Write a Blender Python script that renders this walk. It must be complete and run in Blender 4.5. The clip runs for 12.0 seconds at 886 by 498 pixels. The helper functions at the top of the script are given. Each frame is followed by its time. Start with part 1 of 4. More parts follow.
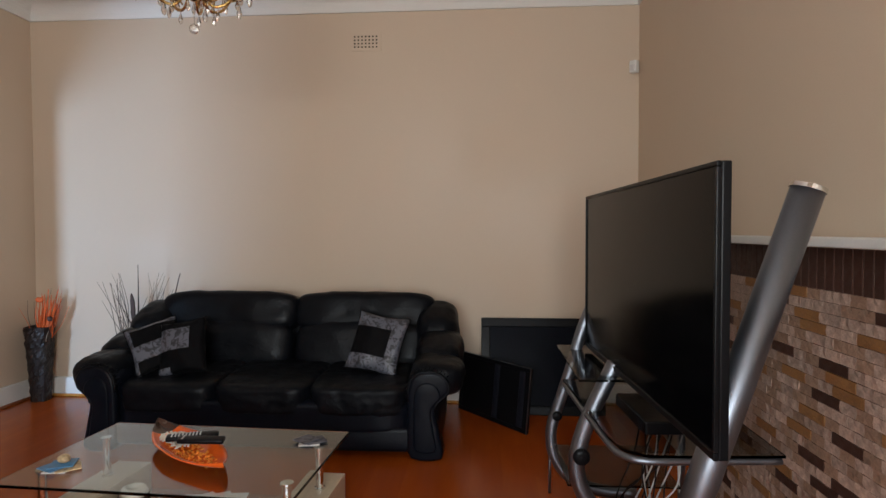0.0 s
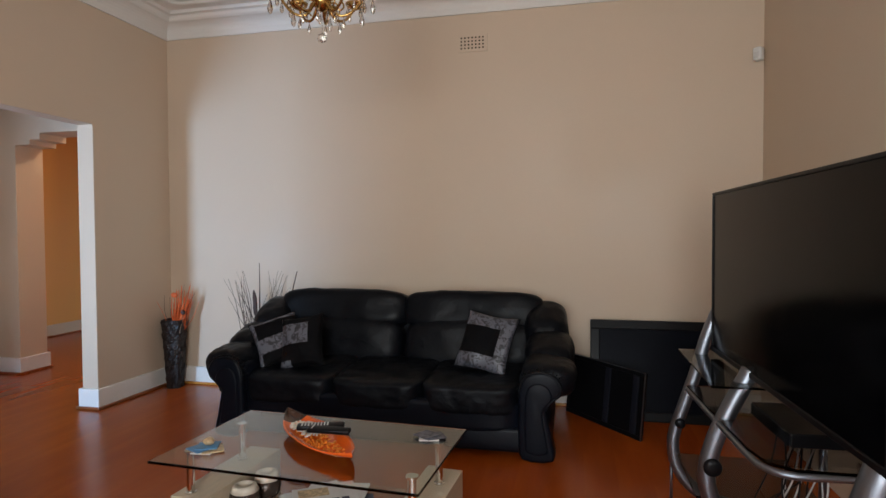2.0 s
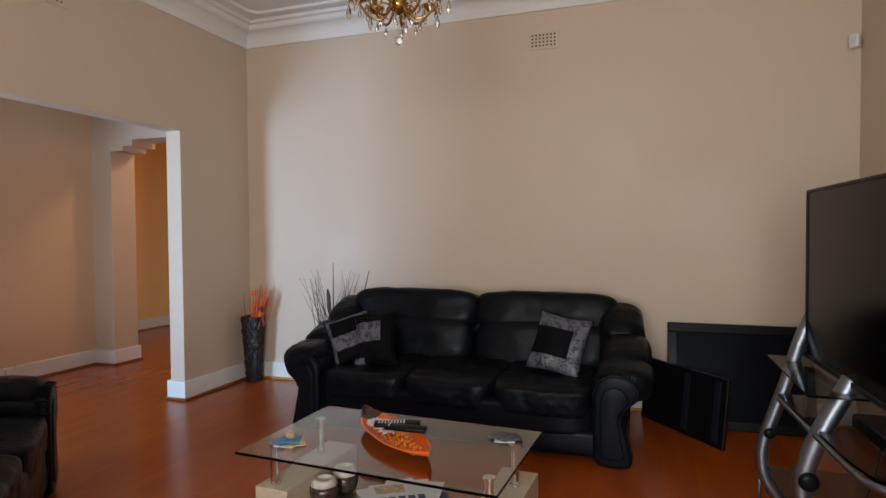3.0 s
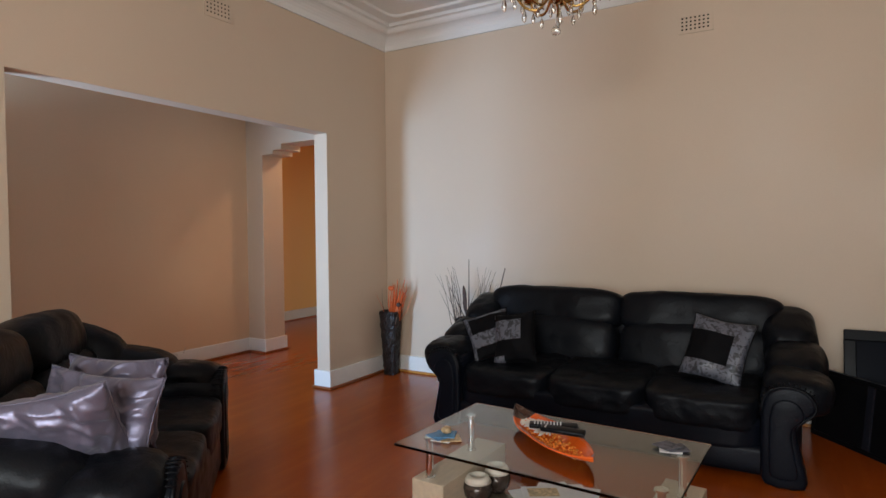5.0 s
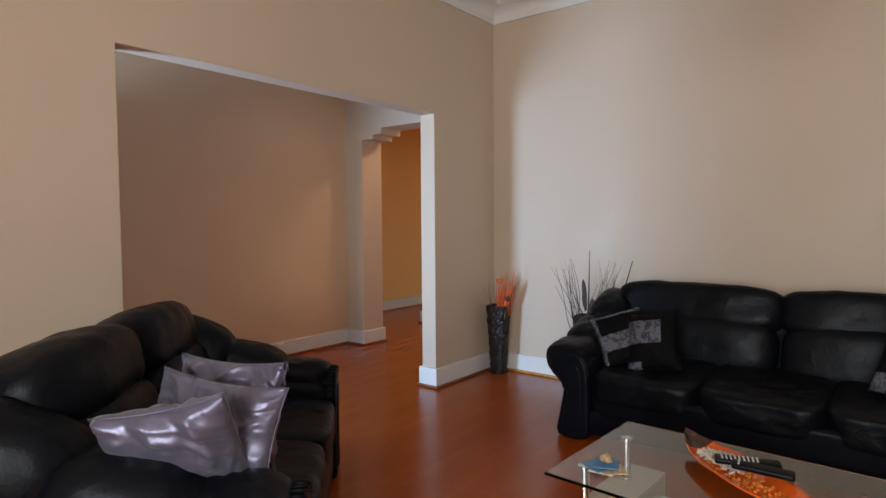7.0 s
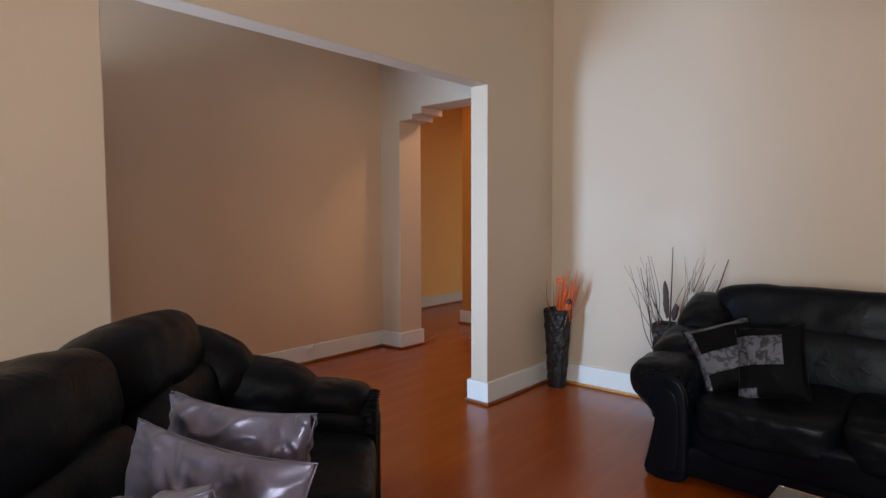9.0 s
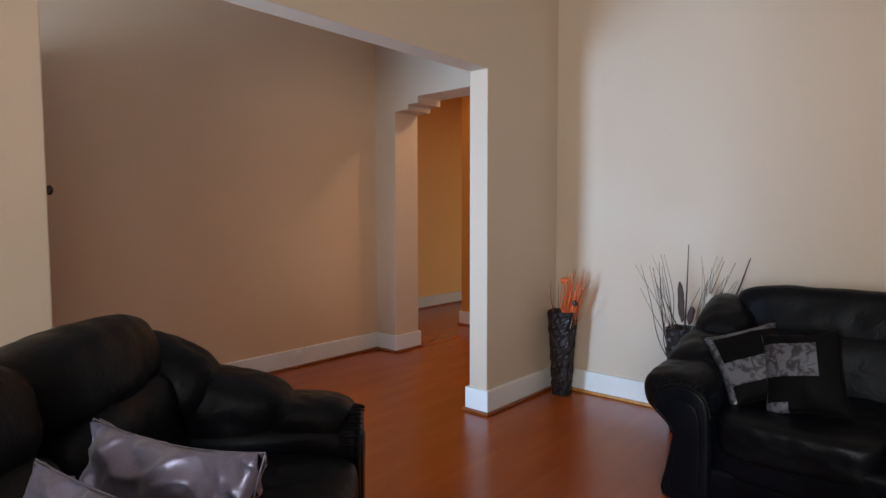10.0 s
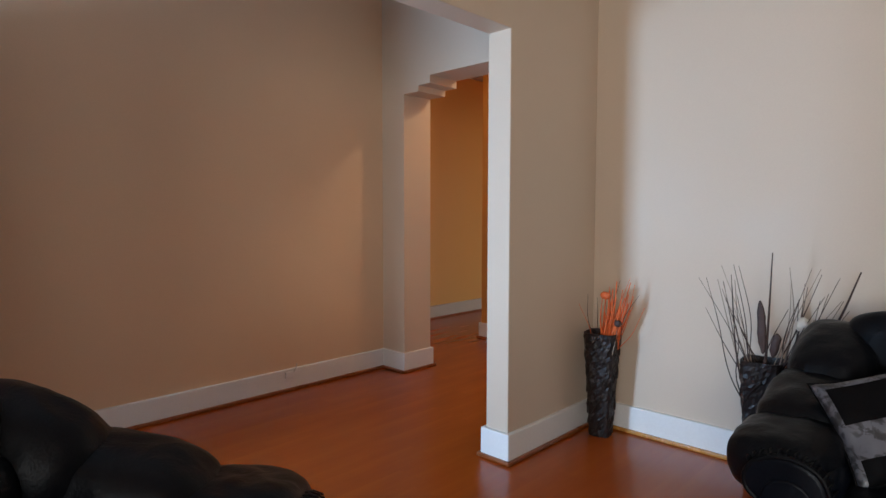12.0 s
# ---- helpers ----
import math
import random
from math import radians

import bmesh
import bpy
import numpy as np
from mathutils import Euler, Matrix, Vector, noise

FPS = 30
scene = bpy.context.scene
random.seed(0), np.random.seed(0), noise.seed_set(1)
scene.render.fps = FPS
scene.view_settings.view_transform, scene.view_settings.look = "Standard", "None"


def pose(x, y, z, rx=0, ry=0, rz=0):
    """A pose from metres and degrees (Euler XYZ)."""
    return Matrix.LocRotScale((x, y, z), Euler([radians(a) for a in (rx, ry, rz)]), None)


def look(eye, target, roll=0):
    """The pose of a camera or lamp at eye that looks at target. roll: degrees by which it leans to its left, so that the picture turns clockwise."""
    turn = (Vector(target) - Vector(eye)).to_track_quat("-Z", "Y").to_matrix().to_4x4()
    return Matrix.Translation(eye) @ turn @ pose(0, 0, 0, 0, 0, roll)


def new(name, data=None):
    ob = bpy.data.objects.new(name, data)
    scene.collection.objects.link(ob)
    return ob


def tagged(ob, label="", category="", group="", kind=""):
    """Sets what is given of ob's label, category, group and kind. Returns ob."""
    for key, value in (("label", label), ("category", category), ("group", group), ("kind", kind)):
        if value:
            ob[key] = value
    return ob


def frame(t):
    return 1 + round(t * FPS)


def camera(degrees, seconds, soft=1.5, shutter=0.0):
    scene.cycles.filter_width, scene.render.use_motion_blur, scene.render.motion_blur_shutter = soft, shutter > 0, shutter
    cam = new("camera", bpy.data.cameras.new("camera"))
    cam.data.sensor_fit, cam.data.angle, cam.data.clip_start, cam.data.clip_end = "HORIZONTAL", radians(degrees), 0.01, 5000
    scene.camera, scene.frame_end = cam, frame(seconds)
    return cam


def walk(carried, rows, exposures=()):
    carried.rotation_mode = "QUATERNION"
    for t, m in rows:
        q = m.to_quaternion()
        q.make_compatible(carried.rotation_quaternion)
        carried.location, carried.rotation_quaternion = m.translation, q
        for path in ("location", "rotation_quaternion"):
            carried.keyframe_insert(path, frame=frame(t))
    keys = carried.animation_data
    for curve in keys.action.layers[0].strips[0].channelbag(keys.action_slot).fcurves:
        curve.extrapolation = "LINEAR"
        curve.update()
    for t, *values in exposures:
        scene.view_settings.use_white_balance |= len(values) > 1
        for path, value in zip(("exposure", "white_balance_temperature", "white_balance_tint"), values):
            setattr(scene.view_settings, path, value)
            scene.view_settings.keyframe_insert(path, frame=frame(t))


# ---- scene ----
cam = camera(74.1, 12.0)
PATH = [
    (0, (-0.207, 0.274, 1.425), (-0.347, 2.268, 1.366), -0.1),
    (0.5, (-0.232, 0.268, 1.429), (-0.421, 2.258, 1.37), -0.1),
    (1, (-0.258, 0.253, 1.431), (-0.519, 2.235, 1.372), -0.1),
    (1.5, (-0.295, 0.259, 1.419), (-0.641, 2.228, 1.364), -0.1),
    (2, (-0.326, 0.258, 1.418), (-0.774, 2.207, 1.362), -0.3),
    (2.5, (-0.354, 0.255, 1.419), (-0.91, 2.176, 1.364), -0.3),
    (3, (-0.378, 0.249, 1.421), (-1.035, 2.138, 1.365), -0.4),
    (5, (-0.562, 0.221, 1.415), (-1.575, 1.945, 1.355), -0.5),
    (5.5, (-0.652, 0.235, 1.412), (-1.737, 1.913, 1.349), -0.5),
    (6, (-0.747, 0.263, 1.401), (-1.883, 1.907, 1.334), -0.5),
    (6.5, (-0.885, 0.359, 1.373), (-2.072, 1.966, 1.295), -0.3),
    (7, (-1.027, 0.426, 1.406), (-2.264, 1.995, 1.312), -0.4),
    (9, (-1.599, 0.858, 1.392), (-2.909, 2.364, 1.271), -0.2),
    (9.5, (-1.678, 0.974, 1.377), (-2.991, 2.478, 1.253), -0.1),
    (10, (-1.778, 1.114, 1.364), (-3.091, 2.617, 1.239), -0.1),
    (10.5, (-1.915, 1.268, 1.358), (-3.229, 2.771, 1.238), 0.0),
    (11, (-2.026, 1.431, 1.346), (-3.347, 2.928, 1.228), 0.0),
    (11.5, (-2.143, 1.606, 1.355), (-3.48, 3.089, 1.234), 0.1),
    (12, (-2.239, 1.757, 1.348), (-3.615, 3.203, 1.225), 0.1),
]
walk(cam, [(t, look(eye, target, roll)) for t, eye, target, roll in PATH])

# ---- world and light ----
world = bpy.data.worlds.new("sky")
scene.world = world
world.use_nodes = True
wn = world.node_tree
sky = wn.nodes.new("ShaderNodeTexSky")
sky.sky_type, sky.sun_disc = "NISHITA", False
sky.sun_elevation, sky.sun_rotation = radians(60), radians(180)
wn.links.new(sky.outputs[0], wn.nodes["Background"].inputs[0])
wn.nodes["Background"].inputs[1].default_value = 0.05


def window_light(name, eye, target, w, h, watts, colour, spread):
    data = bpy.data.lights.new(name, "AREA")
    data.shape, data.size, data.size_y, data.energy, data.color = "RECTANGLE", w, h, watts, colour
    data.spread = radians(spread)
    ob = new(name, data)
    ob.matrix_world = look(eye, target)
    return ob


window_light("window_daylight", (-0.60, -1.72, 1.65), (-1.5, 5, 3.1), 1.9, 1.4, 7.0, (0.915, 0.955, 0.955), 150)
window_light("hall_daylight", (-5.24, 0.05, 1.05), (-4.40, 5, 1.5), 0.6, 1.5, 6.0, (0.42, 0.66, 1.0), 122)
sun_data = bpy.data.lights.new("sun", "SUN")
sun_data.energy, sun_data.angle, sun_data.color = 0.8, radians(10), (1.0, 0.93, 0.84)
new("sun", sun_data).matrix_world = look((0, -5.0, 8.7), (0, 0, 0))
scene.view_settings.exposure = 3.85


# ---- materials ----
def material(name, colour, rough=0.5, metal=0.0, vary=0.12, scale=6.0, grain=60.0, bump=0.15, coat=0.0, rand=0.0, stretch=(1, 1, 1), sheen=0.0, spec=0.5, fold=0.0, folds=12.0):
    m = bpy.data.materials.new(name)
    m.use_nodes = True
    nt = m.node_tree
    b = nt.nodes["Principled BSDF"]
    L = nt.links.new
    co = nt.nodes.new("ShaderNodeTexCoord")
    mp = nt.nodes.new("ShaderNodeMapping")
    mp.inputs["Scale"].default_value = stretch
    L(co.outputs["Object"], mp.inputs[0])
    n1 = nt.nodes.new("ShaderNodeTexNoise")
    n1.inputs["Scale"].default_value, n1.inputs["Detail"].default_value = scale, 6
    n2 = nt.nodes.new("ShaderNodeTexNoise")
    n2.inputs["Scale"].default_value, n2.inputs["Detail"].default_value = grain, 4
    L(mp.outputs[0], n1.inputs[0])
    L(mp.outputs[0], n2.inputs[0])
    mix = nt.nodes.new("ShaderNodeMath")
    mix.operation = "ADD"
    L(n1.outputs[0], mix.inputs[0])
    L(n2.outputs[0], mix.inputs[1])
    last = mix.outputs[0]
    if rand:
        oi = nt.nodes.new("ShaderNodeObjectInfo")
        ra = nt.nodes.new("ShaderNodeMath")
        ra.operation, ra.inputs[1].default_value = "MULTIPLY_ADD", rand
        L(oi.outputs["Random"], ra.inputs[0])
        L(last, ra.inputs[2])
        last = ra.outputs[0]
    mr = nt.nodes.new("ShaderNodeMapRange")
    mr.inputs["From Min"].default_value, mr.inputs["From Max"].default_value = 0.6, 1.4 + rand
    mr.inputs["To Min"].default_value, mr.inputs["To Max"].default_value = 1 - vary, 1 + vary
    L(last, mr.inputs["Value"])
    mul = nt.nodes.new("ShaderNodeVectorMath")
    mul.operation = "MULTIPLY"
    mul.inputs[0].default_value = colour
    L(mr.outputs[0], mul.inputs[1])
    L(mul.outputs[0], b.inputs["Base Color"])
    rr = nt.nodes.new("ShaderNodeMapRange")
    rr.inputs["From Min"].default_value, rr.inputs["From Max"].default_value = 0.35, 0.65
    rr.inputs["To Min"].default_value, rr.inputs["To Max"].default_value = rough * 0.85, min(1, rough * 1.15)
    L(n1.outputs[0], rr.inputs["Value"])
    L(rr.outputs[0], b.inputs["Roughness"])
    b.inputs["Metallic"].default_value = metal
    b.inputs["Specular IOR Level"].default_value = spec
    b.inputs["Coat Weight"].default_value, b.inputs["Coat Roughness"].default_value = coat, 0.12
    b.inputs["Sheen Weight"].default_value = sheen
    if bump:
        bp = nt.nodes.new("ShaderNodeBump")
        bp.inputs["Strength"].default_value, bp.inputs["Distance"].default_value = bump, 0.004
        L(n2.outputs[0], bp.inputs["Height"])
        L(bp.outputs[0], b.inputs["Normal"])
        if fold:
            n3 = nt.nodes.new("ShaderNodeTexNoise")
            n3.noise_type = "RIDGED_MULTIFRACTAL"
            n3.inputs["Scale"].default_value, n3.inputs["Detail"].default_value, n3.inputs["Distortion"].default_value = folds, 2.5, 0.9
            L(mp.outputs[0], n3.inputs[0])
            b2 = nt.nodes.new("ShaderNodeBump")
            b2.inputs["Strength"].default_value, b2.inputs["Distance"].default_value = fold, 0.02
            L(n3.outputs[0], b2.inputs["Height"])
            L(bp.outputs[0], b2.inputs["Normal"])
            L(b2.outputs[0], b.inputs["Normal"])
    return m


def glass_material(name, tint, rough=0.02, ior=1.48):
    m = bpy.data.materials.new(name)
    m.use_nodes = True
    b = m.node_tree.nodes["Principled BSDF"]
    b.inputs["Base Color"].default_value = (*tint, 1)
    b.inputs["Roughness"].default_value, b.inputs["Transmission Weight"].default_value, b.inputs["IOR"].default_value = rough, 1.0, ior
    return m


def wood_floor(name):
    m = bpy.data.materials.new(name)
    m.use_nodes = True
    nt = m.node_tree
    b, L = nt.nodes["Principled BSDF"], nt.links.new
    co = nt.nodes.new("ShaderNodeTexCoord")
    mp = nt.nodes.new("ShaderNodeMapping")
    mp.inputs["Scale"].default_value = (5, 0.5, 1)
    L(co.outputs["Object"], mp.inputs[0])
    n1 = nt.nodes.new("ShaderNodeTexNoise")
    n1.inputs["Scale"].default_value, n1.inputs["Detail"].default_value, n1.inputs["Distortion"].default_value = 2, 5, 0.4
    L(mp.outputs[0], n1.inputs[0])
    oi = nt.nodes.new("ShaderNodeObjectInfo")
    add = nt.nodes.new("ShaderNodeMath")
    add.operation, add.inputs[1].default_value = "MULTIPLY_ADD", 0.10
    L(oi.outputs["Random"], add.inputs[0])
    L(n1.outputs[0], add.inputs[2])
    ramp = nt.nodes.new("ShaderNodeValToRGB")
    ramp.color_ramp.elements[0].position, ramp.color_ramp.elements[0].color = 0.3, (0.30, 0.050, 0.004, 1)
    ramp.color_ramp.elements[1].position, ramp.color_ramp.elements[1].color = 0.85, (0.39, 0.074, 0.006, 1)
    L(add.outputs[0], ramp.inputs[0])
    L(ramp.outputs[0], b.inputs["Base Color"])
    b.inputs["Roughness"].default_value = 0.26
    b.inputs["Coat Weight"].default_value, b.inputs["Coat Roughness"].default_value = 0.1, 0.2
    n2 = nt.nodes.new("ShaderNodeTexNoise")
    n2.inputs["Scale"].default_value = 3.0
    L(co.outputs["Object"], n2.inputs[0])
    bp = nt.nodes.new("ShaderNodeBump")
    bp.inputs["Strength"].default_value, bp.inputs["Distance"].default_value = 0.0, 0.004
    L(n2.outputs[0], bp.inputs["Height"])
    L(bp.outputs[0], b.inputs["Normal"])
    return m


def floral(name, dark, light):
    """A woven fabric with dark blotched flowers on a silver ground."""
    m = material(name, light, 0.42, vary=0.1, scale=20, grain=90, bump=0.2)
    nt = m.node_tree
    co = [n for n in nt.nodes if n.type == "TEX_COORD"][0]
    n = nt.nodes.new("ShaderNodeTexNoise")
    n.inputs["Scale"].default_value, n.inputs["Detail"].default_value, n.inputs["Distortion"].default_value = 26, 3, 1.3
    nt.links.new(co.outputs["Object"], n.inputs[0])
    r = nt.nodes.new("ShaderNodeValToRGB")
    e = r.color_ramp.elements
    e[0].position, e[0].color = 0.36, (*dark, 1)
    e[1].position, e[1].color = 0.52, (*light, 1)
    k = e.new(0.44)
    k.color = (*[0.4 * a + 0.3 * b for a, b in zip(dark, light)], 1)
    nt.links.new(n.outputs[0], r.inputs[0])
    nt.links.new(r.outputs[0], nt.nodes["Principled BSDF"].inputs["Base Color"])
    return m


WALL = material("beige wall paint", (0.62, 0.497, 0.378), 0.55, vary=0.035, scale=1.3, grain=140, bump=0.06)
# beige paint lightened and reddened: the hall's warm bounced light is in it
BOUNCEWALL = material("beige wall paint with warm bounced light", (0.72, 0.49, 0.31), 0.55, vary=0.04, scale=1.3, grain=140, bump=0.06)
YELLOW = material("yellow wall paint", (0.60, 0.265, 0.055), 0.6, vary=0.04, scale=1.3, grain=140, bump=0.06)
WHITE = material("white gloss paint", (0.78, 0.77, 0.74), 0.35, vary=0.04, scale=4, grain=80, bump=0.05)
CEIL = material("white ceiling plaster", (0.76, 0.74, 0.71), 0.8, vary=0.03, scale=2, grain=90, bump=0.05)
FLOOR = wood_floor("polished red timber")
QUAD = material("red brown timber bead", (0.26, 0.075, 0.02), 0.3, vary=0.2, scale=8, grain=40, stretch=(1, 1, 6))
# north bead: lighter and more orange than the other beads
ORANGEBEAD = material("orange yellow timber bead", (0.50, 0.22, 0.045), 0.25, vary=0.2, scale=8, grain=40, stretch=(6, 1, 1))
MATTE = material("dried brown husk", (0.055, 0.028, 0.022), 0.65, vary=0.3, scale=30)
LEATHER = material("black leather", (0.0041, 0.0049, 0.0071), 0.40, vary=0.25, scale=9, grain=130, bump=0.3, spec=0.13, fold=0.12, folds=18.0)
LEATHER2 = material("black leather side", (0.0042, 0.0056, 0.0100), 0.36, vary=0.2, scale=8, grain=130, bump=0.2, spec=0.13)
SATIN = material("silver lilac satin", (0.16, 0.15, 0.215), 0.37, metal=0.5, vary=0.15, scale=7, grain=220, bump=0.08, sheen=0.2, fold=0.25, folds=9.0, stretch=(1.0, 1.0, 1.8))
PATTERN = floral("silver floral fabric", (0.02, 0.021, 0.027), (0.115, 0.12, 0.15))
BLACKCLOTH = material("black satin fabric", (0.0042, 0.0040, 0.005), 0.7, vary=0.2, scale=12, grain=200, spec=0.08)
CHROME = material("brushed silver metal", (0.23, 0.25, 0.29), 0.42, metal=1.0, vary=0.05, scale=5, grain=150, bump=0.03)
STEEL = material("polished chrome", (0.75, 0.75, 0.74), 0.1, metal=1.0, vary=0.03, bump=0)
PLASTIC = material("black plastic", (0.005, 0.005, 0.006), 0.35, vary=0.15, bump=0.05, spec=0.12)
SCREEN = material("black glossy screen", (0.0018, 0.0018, 0.0022), 0.14, vary=0.1, bump=0, spec=0.08)
GLASS = glass_material("clear table glass", (0.86, 0.93, 0.91))
DARKGLASS = glass_material("smoked shelf glass", (0.34, 0.37, 0.38), ior=1.12)
CRYSTAL = glass_material("crystal drops", (0.95, 0.94, 0.92))
BRASS = material("aged brass", (0.48, 0.30, 0.10), 0.25, metal=1.0, vary=0.2, scale=20)
OAK = material("pale oak veneer", (0.52, 0.42, 0.30), 0.4, vary=0.18, scale=5, grain=40, stretch=(8, 1, 8))
ORANGE = material("orange lacquer", (0.80, 0.12, 0.012), 0.18, vary=0.12, coat=0.5, bump=0.03)
DARKWOOD = material("dark lacquer", (0.05, 0.022, 0.014), 0.25, vary=0.3, coat=0.4)
WICKER = material("dark woven bark", (0.018, 0.0115, 0.010), 0.42, vary=0.5, scale=30, grain=90, bump=0.6, spec=0.3)
TWIG = material("dry brown twig", (0.055, 0.03, 0.024), 0.7, vary=0.3, scale=20)
PALETWIG = material("dry pale twig", (0.30, 0.22, 0.16), 0.7, vary=0.3, scale=20)
ORANGETWIG = material("orange dyed twig", (0.70, 0.13, 0.025), 0.6, vary=0.35, scale=20)
CREAM = material("cream shell", (0.62, 0.55, 0.45), 0.5)
BRICKS = [material("white split stone", (0.44, 0.30, 0.235), 0.8, vary=0.55, scale=22, grain=90, bump=0.9, rand=0.5),
          material("dark brown brick", (0.060, 0.022, 0.013), 0.7, vary=0.3, scale=30, grain=120, bump=0.5, rand=0.5),
          material("ochre brick", (0.30, 0.135, 0.045), 0.75, vary=0.45, scale=24, grain=120, bump=0.6, rand=0.6),
          material("tan split stone", (0.33, 0.20, 0.135), 0.8, vary=0.4, scale=22, grain=90, bump=0.9, rand=0.5)]
GROUT = material("pale grout", (0.50, 0.39, 0.32), 0.9, vary=0.15, scale=20)
# baseboard paint darkened and yellowed: the passage's dim light is in the colour
DIMCREAM = material("cream gloss paint with dim passage light", (0.46, 0.34, 0.22), 0.45, vary=0.08, scale=4, grain=80, bump=0.05)
DARKDOOR = material("dark varnished timber", (0.15, 0.042, 0.012), 0.35, vary=0.35, scale=5, grain=40, stretch=(6, 6, 0.7))
PAPER = material("white paper", (0.66, 0.64, 0.62), 0.5, vary=0.1)
PRINT = material("navy print", (0.03, 0.04, 0.08), 0.4, vary=0.3)
BLUE = material("blue print", (0.06, 0.20, 0.38), 0.4, vary=0.4, scale=40)
BEIGE = material("sand print", (0.5, 0.36, 0.2), 0.4, vary=0.5, scale=60)
POTBROWN = material("bronze glaze", (0.07, 0.05, 0.04), 0.25, metal=0.4, vary=0.3, scale=25)
POTPOURRI = material("orange glass pebbles", (0.75, 0.22, 0.02), 0.2, vary=0.5, scale=60)
CABLE = material("white cable", (0.55, 0.54, 0.52), 0.5)
PIC = material("dark picture print", (0.004, 0.005, 0.009), 0.35, vary=0.3, scale=3, bump=0, spec=0.04)
RIB = material("dark blue grey plastic", (0.011, 0.012, 0.018), 0.4, vary=0.2, bump=0.05, spec=0.2)
HOLESHADE = material("dark shade of vent holes", (0.02, 0.014, 0.01), 0.9)


# ---- mesh helpers ----
def part(name, bm, mat, parent=None, label="", smooth=False, loc=None):
    me = bpy.data.meshes.new(name)
    bm.normal_update()
    bm.to_mesh(me)
    bm.free()
    for m in (mat if isinstance(mat, (list, tuple)) else [mat]):
        me.materials.append(m)
    if smooth:
        me.polygons.foreach_set("use_smooth", [True] * len(me.polygons))
    ob = new(name, me)
    if parent:
        ob.parent = parent
    if loc is not None:
        ob.matrix_basis = loc
    if label:
        ob["label"] = label
    return ob


def thing(name, m, label, category, group="", kind=""):
    ob = new(name)
    ob.empty_display_size = 0.1
    ob.matrix_basis = m
    return tagged(ob, label, category, group, kind)


def box(bm, x0, x1, y0, y1, z0, z1, bevel=0.0, seg=2, m=None, slot=0):
    r = bmesh.ops.create_cube(bm, size=1)
    vs = r["verts"]
    for v in vs:
        v.co = Vector((x0 + (v.co.x + 0.5) * (x1 - x0), y0 + (v.co.y + 0.5) * (y1 - y0), z0 + (v.co.z + 0.5) * (z1 - z0)))
    fs = list({f for v in vs for f in v.link_faces})
    if bevel:
        es = list({e for v in vs for e in v.link_edges})
        r = bmesh.ops.bevel(bm, geom=es, offset=bevel, segments=seg, profile=0.5, affect="EDGES")
        fs = list(r["faces"]) + [f for f in fs if f.is_valid]
        vs = list({v for f in fs for v in f.verts})
    for f in fs:
        f.material_index = slot
    if m is not None:
        bmesh.ops.transform(bm, matrix=m, verts=vs)
    return vs


def one_box(name, dims, mat, parent=None, bevel=0.0, label="", loc=None, seg=2):
    bm = bmesh.new()
    box(bm, *dims, bevel=bevel, seg=seg)
    return part(name, bm, mat, parent, label, loc=loc)


def tube(bm, pts, rad, n=8, cap=True):
    """A round tube along points; rad is a number or one per point."""
    pts = [Vector(p) for p in pts]
    rads = rad if isinstance(rad, (list, tuple)) else [rad] * len(pts)
    rings, side = [], None
    for i, p in enumerate(pts):
        d = (pts[min(i + 1, len(pts) - 1)] - pts[max(i - 1, 0)]).normalized()
        if side is None:
            side = d.orthogonal().normalized()
        side = (side - d * side.dot(d)).normalized()
        up = d.cross(side)
        rings.append([bm.verts.new(p + rads[i] * (math.cos(2 * math.pi * k / n) * side + math.sin(2 * math.pi * k / n) * up)) for k in range(n)])
    for a, b in zip(rings, rings[1:]):
        for k in range(n):
            bm.faces.new((a[k], a[(k + 1) % n], b[(k + 1) % n], b[k]))
    if cap:
        bm.faces.new(rings[0][::-1])
        bm.faces.new(rings[-1])


def lathe(bm, profile, n=20, m=None, closed=True):
    rings = []
    for r, z in profile:
        rings.append([bm.verts.new((r * math.cos(2 * math.pi * k / n), r * math.sin(2 * math.pi * k / n), z)) for k in range(n)])
    for a, b in zip(rings, rings[1:]):
        for k in range(n):
            bm.faces.new((a[k], a[(k + 1) % n], b[(k + 1) % n], b[k]))
    if closed:
        bm.faces.new(rings[0][::-1])
        bm.faces.new(rings[-1])
    if m is not None:
        bmesh.ops.transform(bm, matrix=m, verts=[v for r in rings for v in r])


def curve(pts, n=8):
    """Catmull-Rom through points."""
    p = [Vector(q) for q in pts]
    p = [2 * p[0] - p[1]] + p + [2 * p[-1] - p[-2]]
    out = []
    for i in range(1, len(p) - 2):
        a, b, c, d = p[i - 1:i + 3]
        for k in range(n):
            t = k / n
            out.append(0.5 * ((2 * b) + (c - a) * t + (2 * a - 5 * b + 4 * c - d) * t * t + (3 * b - a - 3 * c + d) * t ** 3))
    return out + [p[-2]]


